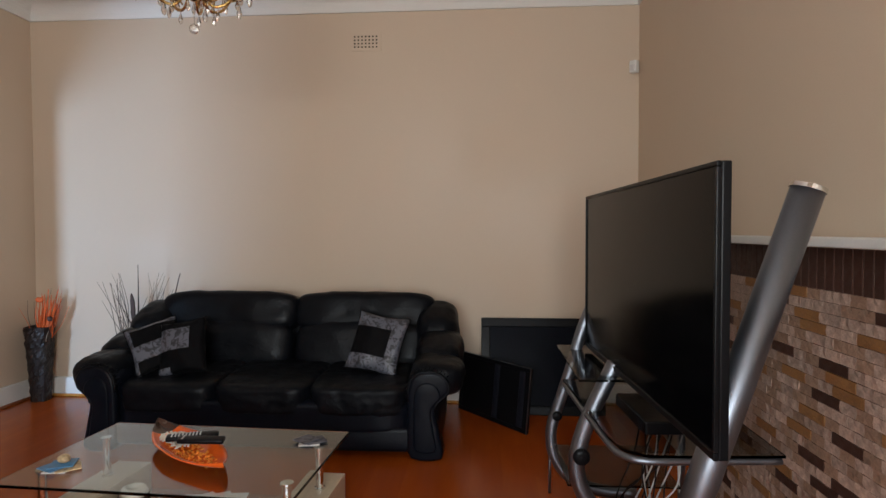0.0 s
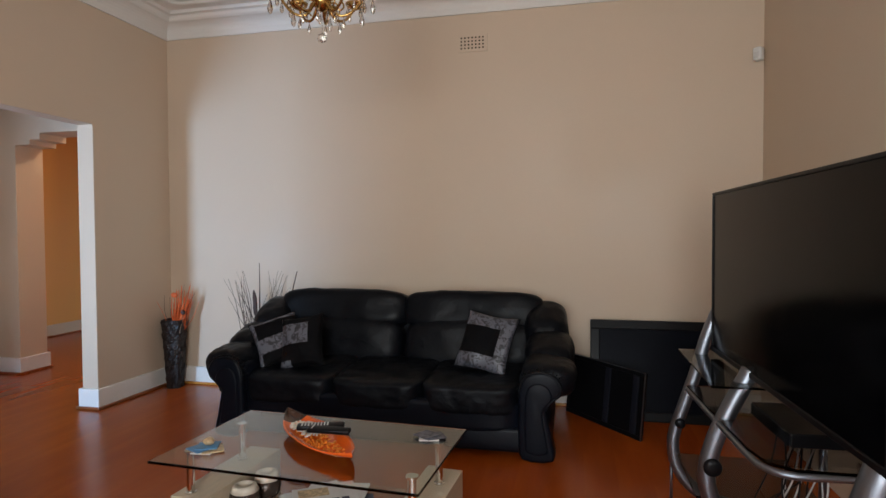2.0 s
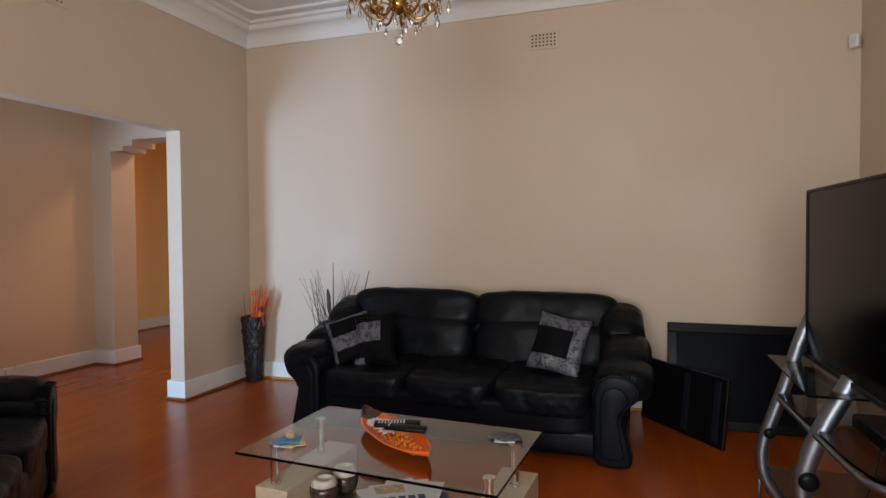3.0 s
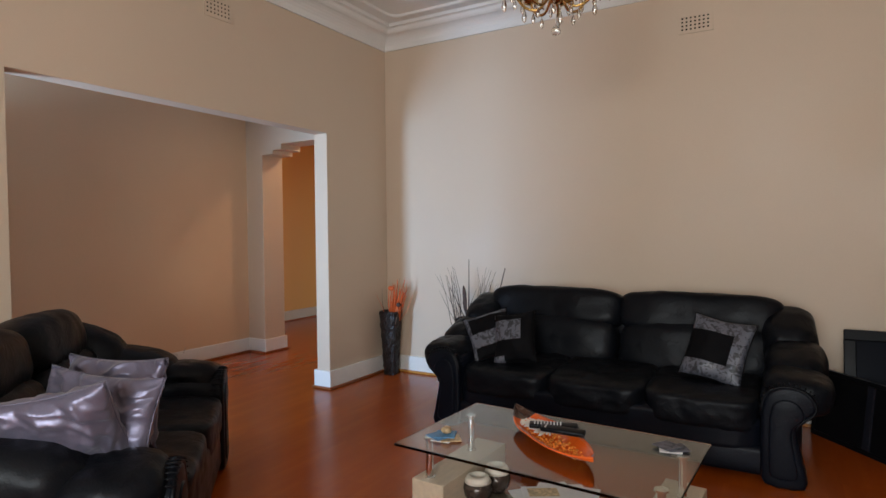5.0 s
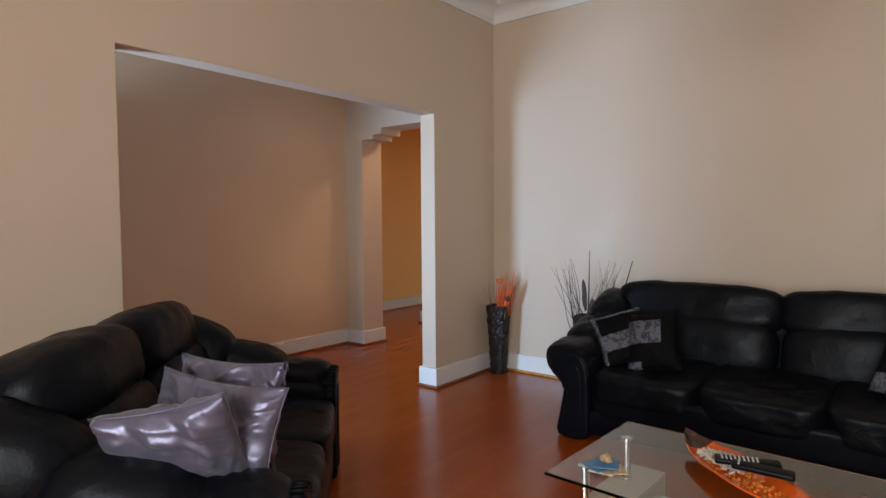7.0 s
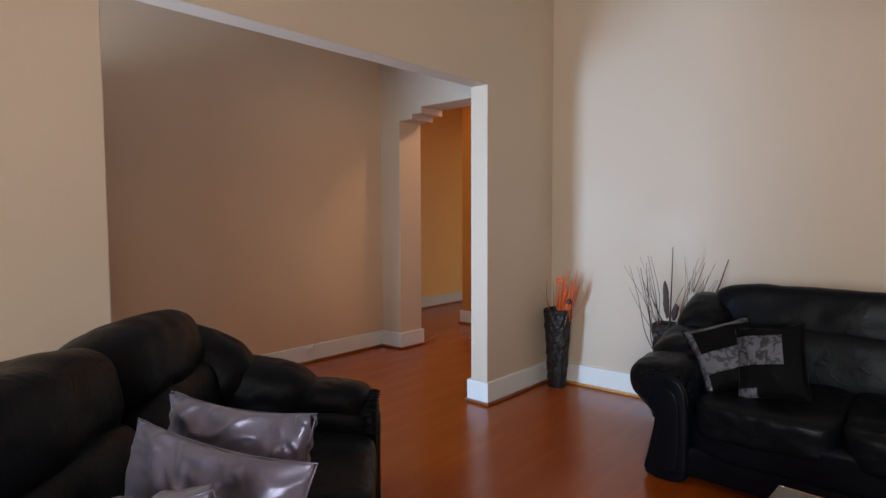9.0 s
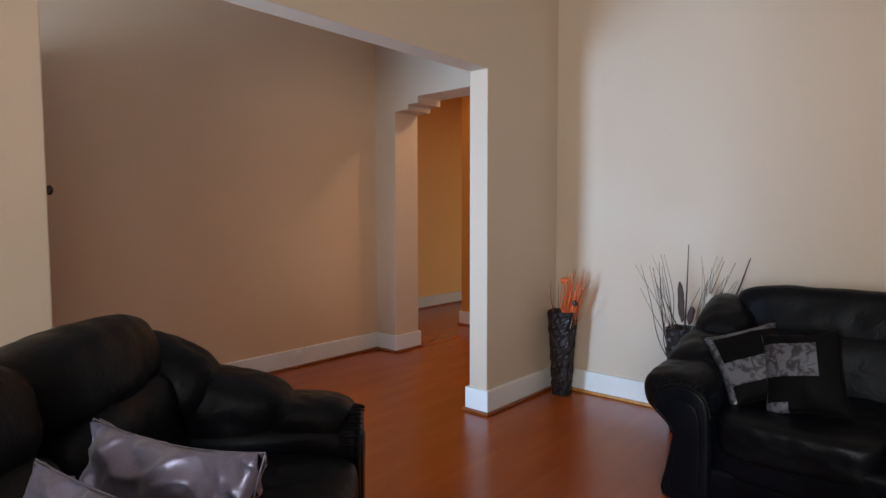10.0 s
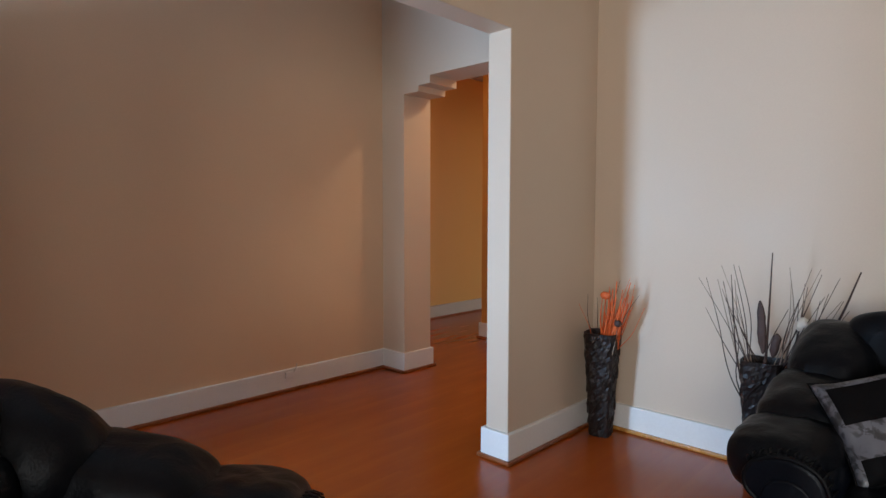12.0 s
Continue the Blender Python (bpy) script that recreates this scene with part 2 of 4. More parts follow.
def puff(bm, centre, half, k=4.0, n=16, wrinkle=0.008, freq=5.0, seed=0.0, rot=(0, 0, 0), sag=0.0, m=None):
    """A stuffed leather form: a rounded box with uneven, creased skin."""
    r = bmesh.ops.create_grid(bm, x_segments=1, y_segments=1, size=1)
    bmesh.ops.delete(bm, geom=r["verts"], context="VERTS")
    turn = Euler([radians(a) for a in rot]).to_matrix()
    seen = {}

    def vert(p):
        key = tuple(round(c, 4) for c in p)
        if key not in seen:
            q = Vector(p)
            s = sum(abs(c) ** k for c in q) ** (1 / k)
            q = q / s
            w = Vector((q.x * half[0], q.y * half[1], q.z * half[2]))
            nrm = Vector((q.x, q.y, q.z)).normalized()
            at = w * freq + Vector((seed, seed * 1.7, 3.1))
            d = noise.noise(at) + 0.5 * noise.noise(at * 2.3) - 0.6 * abs(noise.noise(at * 1.6 + Vector((7, 2, 5))))
            w = w + nrm * d * wrinkle
            w.z -= sag * (1 - q.x * q.x) * max(0, q.z)
            w = turn @ w + Vector(centre)
            seen[key] = bm.verts.new(m @ w if m is not None else w)
        return seen[key]

    for ax in range(3):
        for sgn in (-1, 1):
            for i in range(n):
                for j in range(n):
                    quad = []
                    for a, b in ((i, j), (i + 1, j), (i + 1, j + 1), (i, j + 1)):
                        p = [0, 0, 0]
                        p[ax], p[(ax + 1) % 3], p[(ax + 2) % 3] = sgn, math.tan((2 * a / n - 1) * 0.7854), math.tan((2 * b / n - 1) * 0.7854)
                        quad.append(vert(p))
                    bm.faces.new(quad if sgn > 0 else quad[::-1])


def slab_from_outline(bm, pts, y0, y1):
    """A plate with the outline pts (x, z), from y0 to y1."""
    a = [bm.verts.new((x, y0, z)) for x, z in pts]
    b = [bm.verts.new((x, y1, z)) for x, z in pts]
    bm.faces.new(a)
    bm.faces.new(b[::-1])
    for i in range(len(pts)):
        j = (i + 1) % len(pts)
        bm.faces.new((a[j], a[i], b[i], b[j]))
    bmesh.ops.recalc_face_normals(bm, faces=bm.faces[:])


# ---- the plan ----
XW, XH, XE = -4.115, -4.265, 1.035        # west wall: room face, hall face; east wall
YS, YN = -1.8, 5.13                        # south and north wall faces
ZC, ZCOR = 3.43, 3.25                      # ceiling, underside of the cornice
OP0, OP1, OPZ = 1.74, 4.235, 2.30          # the wide opening in the west wall
XHW, YHS = -6.12, 0.0                      # hall: far wall, south wall
YA, YB = 5.08, 5.39                        # the wall with the stepped opening
NX, NX2, NZ = -5.85, -4.62, 2.432           # its sides and top


def structure(name, boxes, mat, label, bevel=0.0):
    bm = bmesh.new()
    for b in boxes:
        box(bm, *b, bevel=bevel)
    ob = part(name, bm, mat)
    return tagged(ob, label, "wall" if "wall" in name else name.split("_")[0], kind="structure")


structure("wall_north", [(XW + 0.0, XE + 0.3, YN, YN + 0.26, 0, ZC + 0.1)], WALL, "smooth beige painted plaster wall behind the sofa")
east = structure("wall_east", [(XE, XE + 0.3, YS - 0.3, YN, 0, ZC + 0.1)], WALL, "beige painted wall above the brick fireplace surround")
bm = bmesh.new()
slab_from_outline(bm, [(YS, 0), (OP0, 0), (OP0, OPZ), (OP1, OPZ), (OP1, 0), (YB, 0), (YB, ZC + 0.1), (YS, ZC + 0.1)], -XW, -XH)
bmesh.ops.bevel(bm, geom=[e for e in bm.edges if all(OP0 - 0.01 < v.co.x < OP1 + 0.01 for v in e.verts) and any(v.co.z > 0.1 for v in e.verts)], offset=0.006, segments=2, profile=0.5, affect="EDGES")
bmesh.ops.transform(bm, matrix=pose(0, 0, 0, 0, 0, 90), verts=bm.verts[:])
tagged(part("wall_west", bm, WALL), "beige painted wall with a wide square opening", "wall", kind="structure")
structure("wall_south", [(XH, -1.6, YS - 0.3, YS, 0, ZC + 0.1), (0.4, XE, YS - 0.3, YS, 0, ZC + 0.1), (-1.6, 0.4, YS - 0.3, YS, 0, 0.9),
                         (-1.6, 0.4, YS - 0.3, YS, 2.4, ZC + 0.1)], WALL, "beige painted wall with a window")
structure("wall_hall_west", [(XHW - 0.2, XHW, YHS, YB, 0, ZC + 0.1)], BOUNCEWALL, "beige painted hall wall with warm bounced light in its colour")
structure("wall_hall_south", [(XHW, -5.55, YHS - 0.2, YHS, 0, ZC + 0.1), (-4.93, XH, YHS - 0.2, YHS, 0, ZC + 0.1), (-5.55, -4.93, YHS - 0.2, YHS, 2.2, ZC + 0.1),
                              (-5.55, -4.93, YHS - 0.2, YHS, 0, 0.25)], WALL, "beige painted hall wall with a tall window")
bm = bmesh.new()
slab_from_outline(bm, [(XHW, 0), (NX, 0), (NX, 2.322), (-5.675, 2.322), (-5.675, 2.370), (-5.547, 2.370), (-5.547, NZ), (NX2 - 0.30, NZ), (NX2 - 0.30, 2.370), (NX2 - 0.17, 2.370),
                       (NX2 - 0.17, 2.322), (NX2, 2.322), (NX2, 0), (XH, 0), (XH, ZC + 0.1), (XHW, ZC + 0.1)], YA, YB)
tagged(part("wall_hall_north", bm, WALL), "beige wall with a stepped plaster opening", "wall", kind="structure")
structure("wall_passage_far", [(-7.65, -7.45, YA, 10.0, 0, ZC)], YELLOW, "yellow painted passage wall")
structure("wall_passage_east", [(-6.27, -3.0, 6.60, 6.85, 0, ZC)], YELLOW, "end of a yellow painted passage wall")
structure("wall_passage_close", [(-7.45, -3.0, 9.8, 10.0, 0, ZC), (-3.2, -3.0, YB, 6.6, 0, ZC), (-7.45, XHW - 0.2, YA, YB, 0, ZC), (XH, -3.2, YB, YB + 0.1, 0, ZC)], YELLOW, "yellow painted passage wall")
floor = structure("floor", [(-8.0, 1.4, -2.2, 10.2, -0.2, -0.0022)], FLOOR, "polished red timber floor")

# ceilings
bm = bmesh.new()
box(bm, XW, XE, YS, YN, ZC, ZC + 0.1)


def ring_sweep(bm, corners, profile):
    """Sweeps (inset, z) along a closed rectangle x0, x1, y0, y1."""
    x0, x1, y0, y1 = corners
    rows = []
    for ins, z in profile:
        rows.append([bm.verts.new(c) for c in ((x0 + ins, y0 + ins, z), (x1 - ins, y0 + ins, z), (x1 - ins, y1 - ins, z), (x0 + ins, y1 - ins, z))])
    for a, b in zip(rows, rows[1:]):
        for k in range(4):
            bm.faces.new((a[k], a[(k + 1) % 4], b[(k + 1) % 4], b[k]))


def round_rect(x0, x1, y0, y1, r, n=8):
    out = []
    for cx, cy, a0 in ((x1 - r, y1 - r, 0), (x0 + r, y1 - r, 90), (x0 + r, y0 + r, 180), (x1 - r, y0 + r, 270)):
        for k in range(n + 1):
            a = radians(a0 + 90 * k / n)
            out.append((cx + r * math.cos(a), cy + r * math.sin(a)))
    return out


for ins, rad, w in ((0.34, 0.12, 0.022), (0.55, 0.42, 0.03)):
    p = round_rect(XW + ins, XE - ins, YS + ins, YN - ins, rad)
    tube(bm, [(x, y, ZC) for x, y in p] + [(*p[0], ZC)], w, 8)
tagged(part("ceiling", bm, CEIL), "white pressed plaster ceiling with moulded ribs", "ceiling", kind="structure")
bm = bmesh.new()
prof = [(0.001, ZCOR - 0.012), (0.018, ZCOR - 0.012), (0.022, ZCOR + 0.012)]
prof += [(0.022 + 0.11 * (1 - math.cos(radians(a))), ZCOR + 0.012 + 0.10 * math.sin(radians(a))) for a in range(15, 91, 15)]
prof += [(0.15, ZCOR + 0.125), (0.165, ZCOR + 0.15), (0.20, ZCOR + 0.155), (0.21, ZC - 0.001)]
ring_sweep(bm, (XW, XE, YS, YN), prof)
bmesh.ops.recalc_face_normals(bm, faces=bm.faces[:])
tagged(part("cornice_trim", bm, CEIL, smooth=False), "white coved plaster cornice", "cornice", kind="structure")
structure("ceiling_hall", [(XHW - 0.2, XH, YHS, YA, ZC, ZC + 0.1)], CEIL, "white plaster hall ceiling")
structure("ceiling_passage", [(-7.65, -3.0, YB, 10.0, ZC - 0.3, ZC - 0.2)], CEIL, "white plaster passage ceiling")

# skirting boards with a timber bead
SK, SD = 0.165, 0.022


def skirting(runs, parent_name, label, bead=None, paint=WHITE):
    bm, bq = bmesh.new(), bmesh.new()
    for x0, x1, y0, y1 in runs:
        box(bm, x0, x1, y0, y1, 0.0, SK, bevel=0.006)
        gx, gy = (0.016, 0.016)
        box(bq, x0 - gx, x1 + gx, y0 - gy, y1 + gy, 0.0, 0.022, bevel=0.006)
    ob = tagged(part(parent_name, bm, paint), label, "baseboard", kind="structure")
    part("bead", bq, bead or QUAD, ob, "orange yellow timber bead" if bead else "red brown timber bead")
    return ob


skirting([(XW + SD, XE, YN - SD, YN + 0.01)], "baseboard_north", "tall white painted baseboard", ORANGEBEAD)
skirting([(XH - SD, XW + SD, OP1 - SD, YN - SD - 0.02)], "baseboard_pier", "tall white painted baseboard round the pier")
skirting([(XH - SD, XW + SD, YS, OP0 + SD)], "baseboard_west", "tall white painted baseboard")
skirting([(XHW - 0.01, XHW + SD, 0.02, YA)], "baseboard_hall", "chipped white painted baseboard in the hall")
skirting([(XHW - 0.01, NX + SD, YA - SD, YB + SD)], "baseboard_nib", "tall white painted baseboard round the nib")
skirting([(-7.46, -7.45 + SD, YB, 9.8)], "baseboard_passage", "tall cream baseboard darkened for the dim passage", None, DIMCREAM)
skirting([(-6.27 - SD, -3.2, 6.60 - SD, 6.85)], "baseboard_passage_end", "tall white painted baseboard")


# windows out of view, and the hall door
def window(name, x0, x1, y, z0, z1, label, m=None):
    w = tagged(new(name), label, "window", kind="structure")
    w.matrix_basis = m or pose(0, y, 0)
    mid = (x0 + x1) / 2
    for a, b, c, d, n in ((x0, x1, z0, z0 + 0.06, "window_frame"), (x0, x1, z1 - 0.06, z1, "window_frame"), (x0, x0 + 0.06, z0 + 0.06, z1 - 0.06, "window_frame"),
                          (x1 - 0.06, x1, z0 + 0.06, z1 - 0.06, "window_frame"), (mid - 0.03, mid + 0.03, z0 + 0.06, z1 - 0.06, "mullion")):
        one_box(n, (a, b, -0.05, 0.02, c, d), WHITE, w, 0.006)
    for a, b in ((x0 + 0.06, mid - 0.03), (mid + 0.03, x1 - 0.06)):
        g = one_box("pane", (a, b, -0.02, -0.014, z0 + 0.06, z1 - 0.06), CRYSTAL, w)
        g.visible_shadow = False


window("window_1", -1.6, 0.4, YS - 0.15, 0.9, 2.4, "white framed living room window")
window("window_2", -5.55, -4.93, YHS - 0.1, 0.25, 2.2, "tall white framed hall window")

# the hall door stands open, square to the wall
door = tagged(new("door_1"), "dark varnished timber door standing open in the hall", "door", kind="structure")
door.matrix_basis = pose(XHW + 0.004, 2.03, 0)
DW, DH = 0.755, 2.27
for d in ((0.0, 0.11, 0, DH), (DW - 0.11, DW, 0, DH)):
    one_box("stile", (d[0], d[1], -0.02, 0.02, d[2] + 0.008, d[3]), DARKDOOR, door, 0.003)
for z0, z1 in ((0.008, 0.22), (0.80, 0.94), (1.44, 1.56), (DH - 0.12, DH)):
    one_box("rail", (0.11, DW - 0.11, -0.02, 0.02, z0, z1), DARKDOOR, door, 0.003)
for z0, z1 in ((0.22, 0.80), (0.94, 1.44), (1.56, DH - 0.12)):
    one_box("panel", (0.11, DW - 0.11, -0.010, 0.010, z0, z1), DARKDOOR, door)
one_box("lock_plate", (DW - 0.001, DW + 0.003, -0.011, 0.011, 1.43, 1.54), POTBROWN, door, label="dark metal lock plate")
for n in (-1, 1):
    bm = bmesh.new()
    lathe(bm, [(0.022, 0), (0.022, 0.004), (0.009, 0.008), (0.009, 0.03), (0.024, 0.038), (0.027, 0.052), (0.018, 0.062)], 16, pose(DW - 0.06, n * 0.02, 1.485, -90 * n, 0, 0))
    part("knob", bm, POTBROWN, door, "dark metal door knob", smooth=True)
one_box("bolt", (DW - 0.001, DW + 0.002, -0.006, 0.006, 1.70, 1.73), BRASS, door, label="small brass bolt")

# ---- air bricks, sensor ----
def air_brick(m, label, cols=7, rows=4):
    t = thing("air_vent", m, label, "vent")
    bm = bmesh.new()
    w, h = 0.245, 0.145
    xs = sorted([-w / 2, w / 2] + [v for i in range(cols) for v in (-0.098 + i * 0.0305 - 0.007, -0.098 + i * 0.0305 + 0.007)])
    zs = sorted([-h / 2, h / 2] + [v for i in range(rows) for v in (-0.04 + i * 0.0285 - 0.007, -0.04 + i * 0.0285 + 0.007)])
    for i in range(len(xs) - 1):
        for j in range(len(zs) - 1):
            if i % 2 == 1 and j % 2 == 1:
                continue
            box(bm, xs[i], xs[i + 1], -0.008, 0.0, zs[j], zs[j + 1])
    bmesh.ops.remove_doubles(bm, verts=bm.verts[:], dist=0.0001)
    part("grille", bm, WALL, t)
    # flat dark sheet paints the shade of deep holes behind the grille
    one_box("backing", (-w / 2 + 0.01, w / 2 - 0.01, -0.0025, -0.0005, -h / 2 + 0.01, h / 2 - 0.01), HOLESHADE, t, label="dark sheet standing for the shade in the holes")
    return t


air_brick(pose(-1.18, YN, 2.995), "beige painted air brick high on the wall")
air_brick(pose(XW, 3.10, 3.03, 0, 0, 90), "beige painted air brick above the opening")
t = thing("alarm_sensor", pose(0.985, 5.085, 2.735, 0, 0, -42), "white plastic alarm sensor in the corner", "sensor")
bm = bmesh.new()
box(bm, -0.032, 0.032, -0.03, 0.03, -0.05, 0.05, bevel=0.014, seg=3)
part("body", bm, WHITE, t, smooth=True)
one_box("lens", (-0.02, 0.02, -0.036, -0.026, -0.03, 0.012), PAPER, t, 0.006)


# ---- sofas ----
def scroll_outline(s):
    """The scrolled front panel of an arm, from the inner top over the roll to the foot; s is the side (-1 left, 1 right)."""
    pts = [(0.00, 0.30), (0.005, 0.44), (0.03, 0.52), (0.08, 0.555), (0.14, 0.56), (0.20, 0.535), (0.235, 0.48), (0.23, 0.43), (0.195, 0.395), (0.165, 0.36),
           (0.155, 0.31), (0.165, 0.24), (0.18, 0.15), (0.190, 0.012), (0.02, 0.012), (0.0, 0.15)]
    out = [(p.x, p.z) for p in curve([(x, 0, z) for x, z in pts + pts[:1]], 3)[:-1]]
    return [(s * x * 1.13, z) for x, z in out]


def sofa(m, width, seats, backs, label, group, seed=0.0, high=0.95, soft=4.4, rear=0.0):
    t = thing("sofa", m, label, "sofa", group)
    inner = width / 2 - 0.36
    bm = bmesh.new()
    box(bm, -inner - 0.12, inner + 0.12, 0.055, 1.08, 0.04, 0.20, bevel=0.03, seg=3)
    part("base", bm, LEATHER2, t, smooth=True)
    bm = bmesh.new()
    puff(bm, (0, 0.42, 0.255), (inner + 0.04, 0.378, 0.105), k=9, n=22, wrinkle=0.003, seed=seed)
    part("front_rail", bm, LEATHER2, t, smooth=True)
    bm = bmesh.new()
    puff(bm, (0, 1.00, 0.46), (inner + 0.2, 0.12, 0.42), k=6, n=18, wrinkle=0.008, seed=seed + 2)
    part("back_frame", bm, LEATHER, t, smooth=True)
    sw = 2 * inner / seats
    for i in range(seats):
        bm = bmesh.new()
        puff(bm, (-inner + sw * (i + 0.5), 0.41, 0.37), (sw / 2 + 0.006, 0.38, 0.11), k=6.5, n=34, wrinkle=0.009, freq=8, seed=seed + 3 + i, rot=(2, 0, 0), sag=0.010)
        part("seat_cushion", bm, LEATHER, t, smooth=True)
    bw = (2 * inner + 0.20) / backs
    for i in range(backs):
        cx = -inner - 0.10 + bw * (i + 0.5)
        bm = bmesh.new()
        puff(bm, (cx, 0.80, 0.57), (bw / 2 - 0.01, 0.145, 0.19), k=4.0, n=26, wrinkle=0.007, freq=5, seed=seed + 9 + i, rot=(-10, 0, 0))
        part("lumbar_cushion", bm, LEATHER, t, smooth=True)
        bm = bmesh.new()
        puff(bm, (cx, 0.90, high - 0.15), (bw / 2 + 0.018, 0.175, 0.155), k=soft, n=28, wrinkle=0.010, freq=5, seed=seed + 15 + i, rot=(-12, 0, 0))
        part("head_cushion", bm, LEATHER, t, smooth=True)
    for s in (-1, 1):
        bm = bmesh.new()
        puff(bm, (s * (inner + 0.185), 0.245, 0.505), (0.172, 0.185, 0.11), k=3.2, n=24, wrinkle=0.008, freq=8, seed=seed + 20 + s, rot=(4, s * 6, 0))
        part("arm_pad", bm, LEATHER, t, smooth=True)
        bm = bmesh.new()
        puff(bm, (s * (inner + 0.175), 0.53, 0.55), (0.168, 0.235, 0.16), k=3.0, n=24, wrinkle=0.009, freq=7, seed=seed + 25 + s, rot=(14, 0, 0))
        part("arm_pad", bm, LEATHER, t, smooth=True)
        bm = bmesh.new()
        puff(bm, (s * (inner + 0.14), 0.81 + (0.08 if rear and s < 0 else 0), 0.68 - 4 * rear), (0.16, 0.22 + rear, 0.20 + rear), k=2.9, n=22, wrinkle=0.010, freq=7, seed=seed + 30 + s, rot=(24, 0, 0))
        part("arm_pad", bm, LEATHER, t, smooth=True)
        bm = bmesh.new()
        puff(bm, (s * (inner + 0.10), 0.52, 0.28), (0.105, 0.46, 0.25), k=8, n=18, wrinkle=0.006, seed=seed + 35 + s)
        part("arm_side", bm, LEATHER2, t, smooth=True)
        bm = bmesh.new()
        slab_from_outline(bm, [(s * (inner + 0.005) + x, z) for x, z in scroll_outline(s)], 0.035, 0.16)
        bmesh.ops.bevel(bm, geom=[e for e in bm.edges if abs(e.verts[0].co.y - e.verts[1].co.y) < 1e-5 and e.verts[0].co.y < 0.05], offset=0.022, segments=3, profile=0.5, affect="EDGES")
        part("scroll_panel", bm, LEATHER2, t, smooth=True)
        bm = bmesh.new()
        inset = [(s * (inner + 0.005) + s * 0.108 + (x - s * 0.108) * 0.62, 0.275 + (z - 0.285) * 0.78) for x, z in scroll_outline(s)]
        slab_from_outline(bm, inset, 0.027, 0.05)
        bmesh.ops.bevel(bm, geom=[e for e in bm.edges if e.verts[0].co.y < 0.03 and e.verts[1].co.y < 0.03], offset=0.010, segments=3, profile=0.5, affect="EDGES")
        part("scroll_inset", bm, LEATHER2, t, smooth=True)
        bm = bmesh.new()
        rim = [(s * (inner + 0.005) + x * 0.97, 0.045, z - 0.004) for x, z in scroll_outline(s)][2:30]
        tube(bm, rim, 0.010, 6)
        part("piping", bm, LEATHER, t, smooth=True)
        bm = bmesh.new()
        rg = random.Random(int(seed) + s)
        for x, z in scroll_outline(s)[3:17]:
            dx, dz = x - s * 0.13, z - 0.42
            k = 0.007 / max(0.01, math.hypot(dx, dz))
            bx = s * (inner + 0.005)
            tube(bm, [(bx + x + dx * k, 0.030, z + dz * k), (bx + x + dx * k * 1.9, 0.055, z + dz * k * 1.9), (bx + x + dx * k * 1.5 + rg.uniform(-0.006, 0.006), 0.06 + rg.uniform(0.03, 0.06), z + dz * k * 1.4)], [0.0025, 0.0050, 0.0015], 6)
        part("gathered_edge", bm, LEATHER, t, smooth=True)
        for y in (0.14, 0.92):
            one_box("foot", (s * (inner + 0.10) - 0.035, s * (inner + 0.10) + 0.035, y - 0.035, y + 0.035, 0.0, 0.045), DARKWOOD, t, 0.006)
    return t


sofa(pose(-1.63, 3.82, 0), 2.60, 3, 2, "black leather three-seat sofa with padded rolled arms against the wall", "leather sofas", 0.0, 0.955)
TH = 45
SO = Vector((-2.95, 2.10, 0))
sofa(pose(SO.x, SO.y, 0, 0, 0, 90 + TH) @ Matrix.Diagonal((1, 1, 1.05, 1)), 1.94, 2, 2, "black leather two-seat sofa with puffed cushions beside the opening", "leather sofas", 50.0, 0.965, 3.0, 0.01)


# ---- cushions ----
def pillow(bm, w, h, thick, n=18, seed=0.0, paint=None, ears=0.10, crease=0.012):
    for side in (1, -1):
        rows = []
        for j in range(n + 1):
            row = []
            for i in range(n + 1):
                u, v = 2 * i / n - 1, 2 * j / n - 1
                e = 1 - ears * ((1 - u * u) * abs(v) ** 3)
                g = 1 - ears * ((1 - v * v) * abs(u) ** 3)
                x, z = u * w / 2 * g, v * h / 2 * e
                y = side * thick / 2 * ((1 - u * u) * (1 - v * v)) ** 0.42
                at = Vector((x * 9 + seed, z * 9, side * 2.0))
                fold = max(abs(u), abs(v))
                y += crease * (noise.noise(at) * (0.35 + fold) + 0.5 * noise.noise(Vector((at.x * 1.2 + at.z * 2.6, at.z * 1.1 - at.x * 0.4, side * 5))) - 0.5 * abs(noise.noise(at * 1.9)))
                if not paint:
                    warp = 0.35 * noise.noise(Vector((x * 5 + seed, z * 5, side)))
                    for k, (ax, az, f, a) in enumerate(((0.5, 1.0, 13, 0.016), (1.0, -0.4, 9, 0.012), (0.9, 0.8, 26, 0.006))):
                        c = noise.noise(Vector(((x * ax + z * az + warp * 0.5) * f + seed, (z * ax - x * az) * f * 0.28, k * 7.0 + side)))
                        y += side * 0.85 * a * (0.5 - 2.2 * abs(c)) * (0.4 + 0.6 * fold)
                row.append(bm.verts.new((x, y, z)))
            rows.append(row)
        for j in range(n):
            for i in range(n):
                q = (rows[j][i], rows[j][i + 1], rows[j + 1][i + 1], rows[j + 1][i])
                f = bm.faces.new(q if side < 0 else q[::-1])
                if paint:
                    f.material_index = paint((i + 0.5) / n, (j + 0.5) / n)
    bmesh.ops.remove_doubles(bm, verts=[v for v in bm.verts if v.is_boundary], dist=0.02)


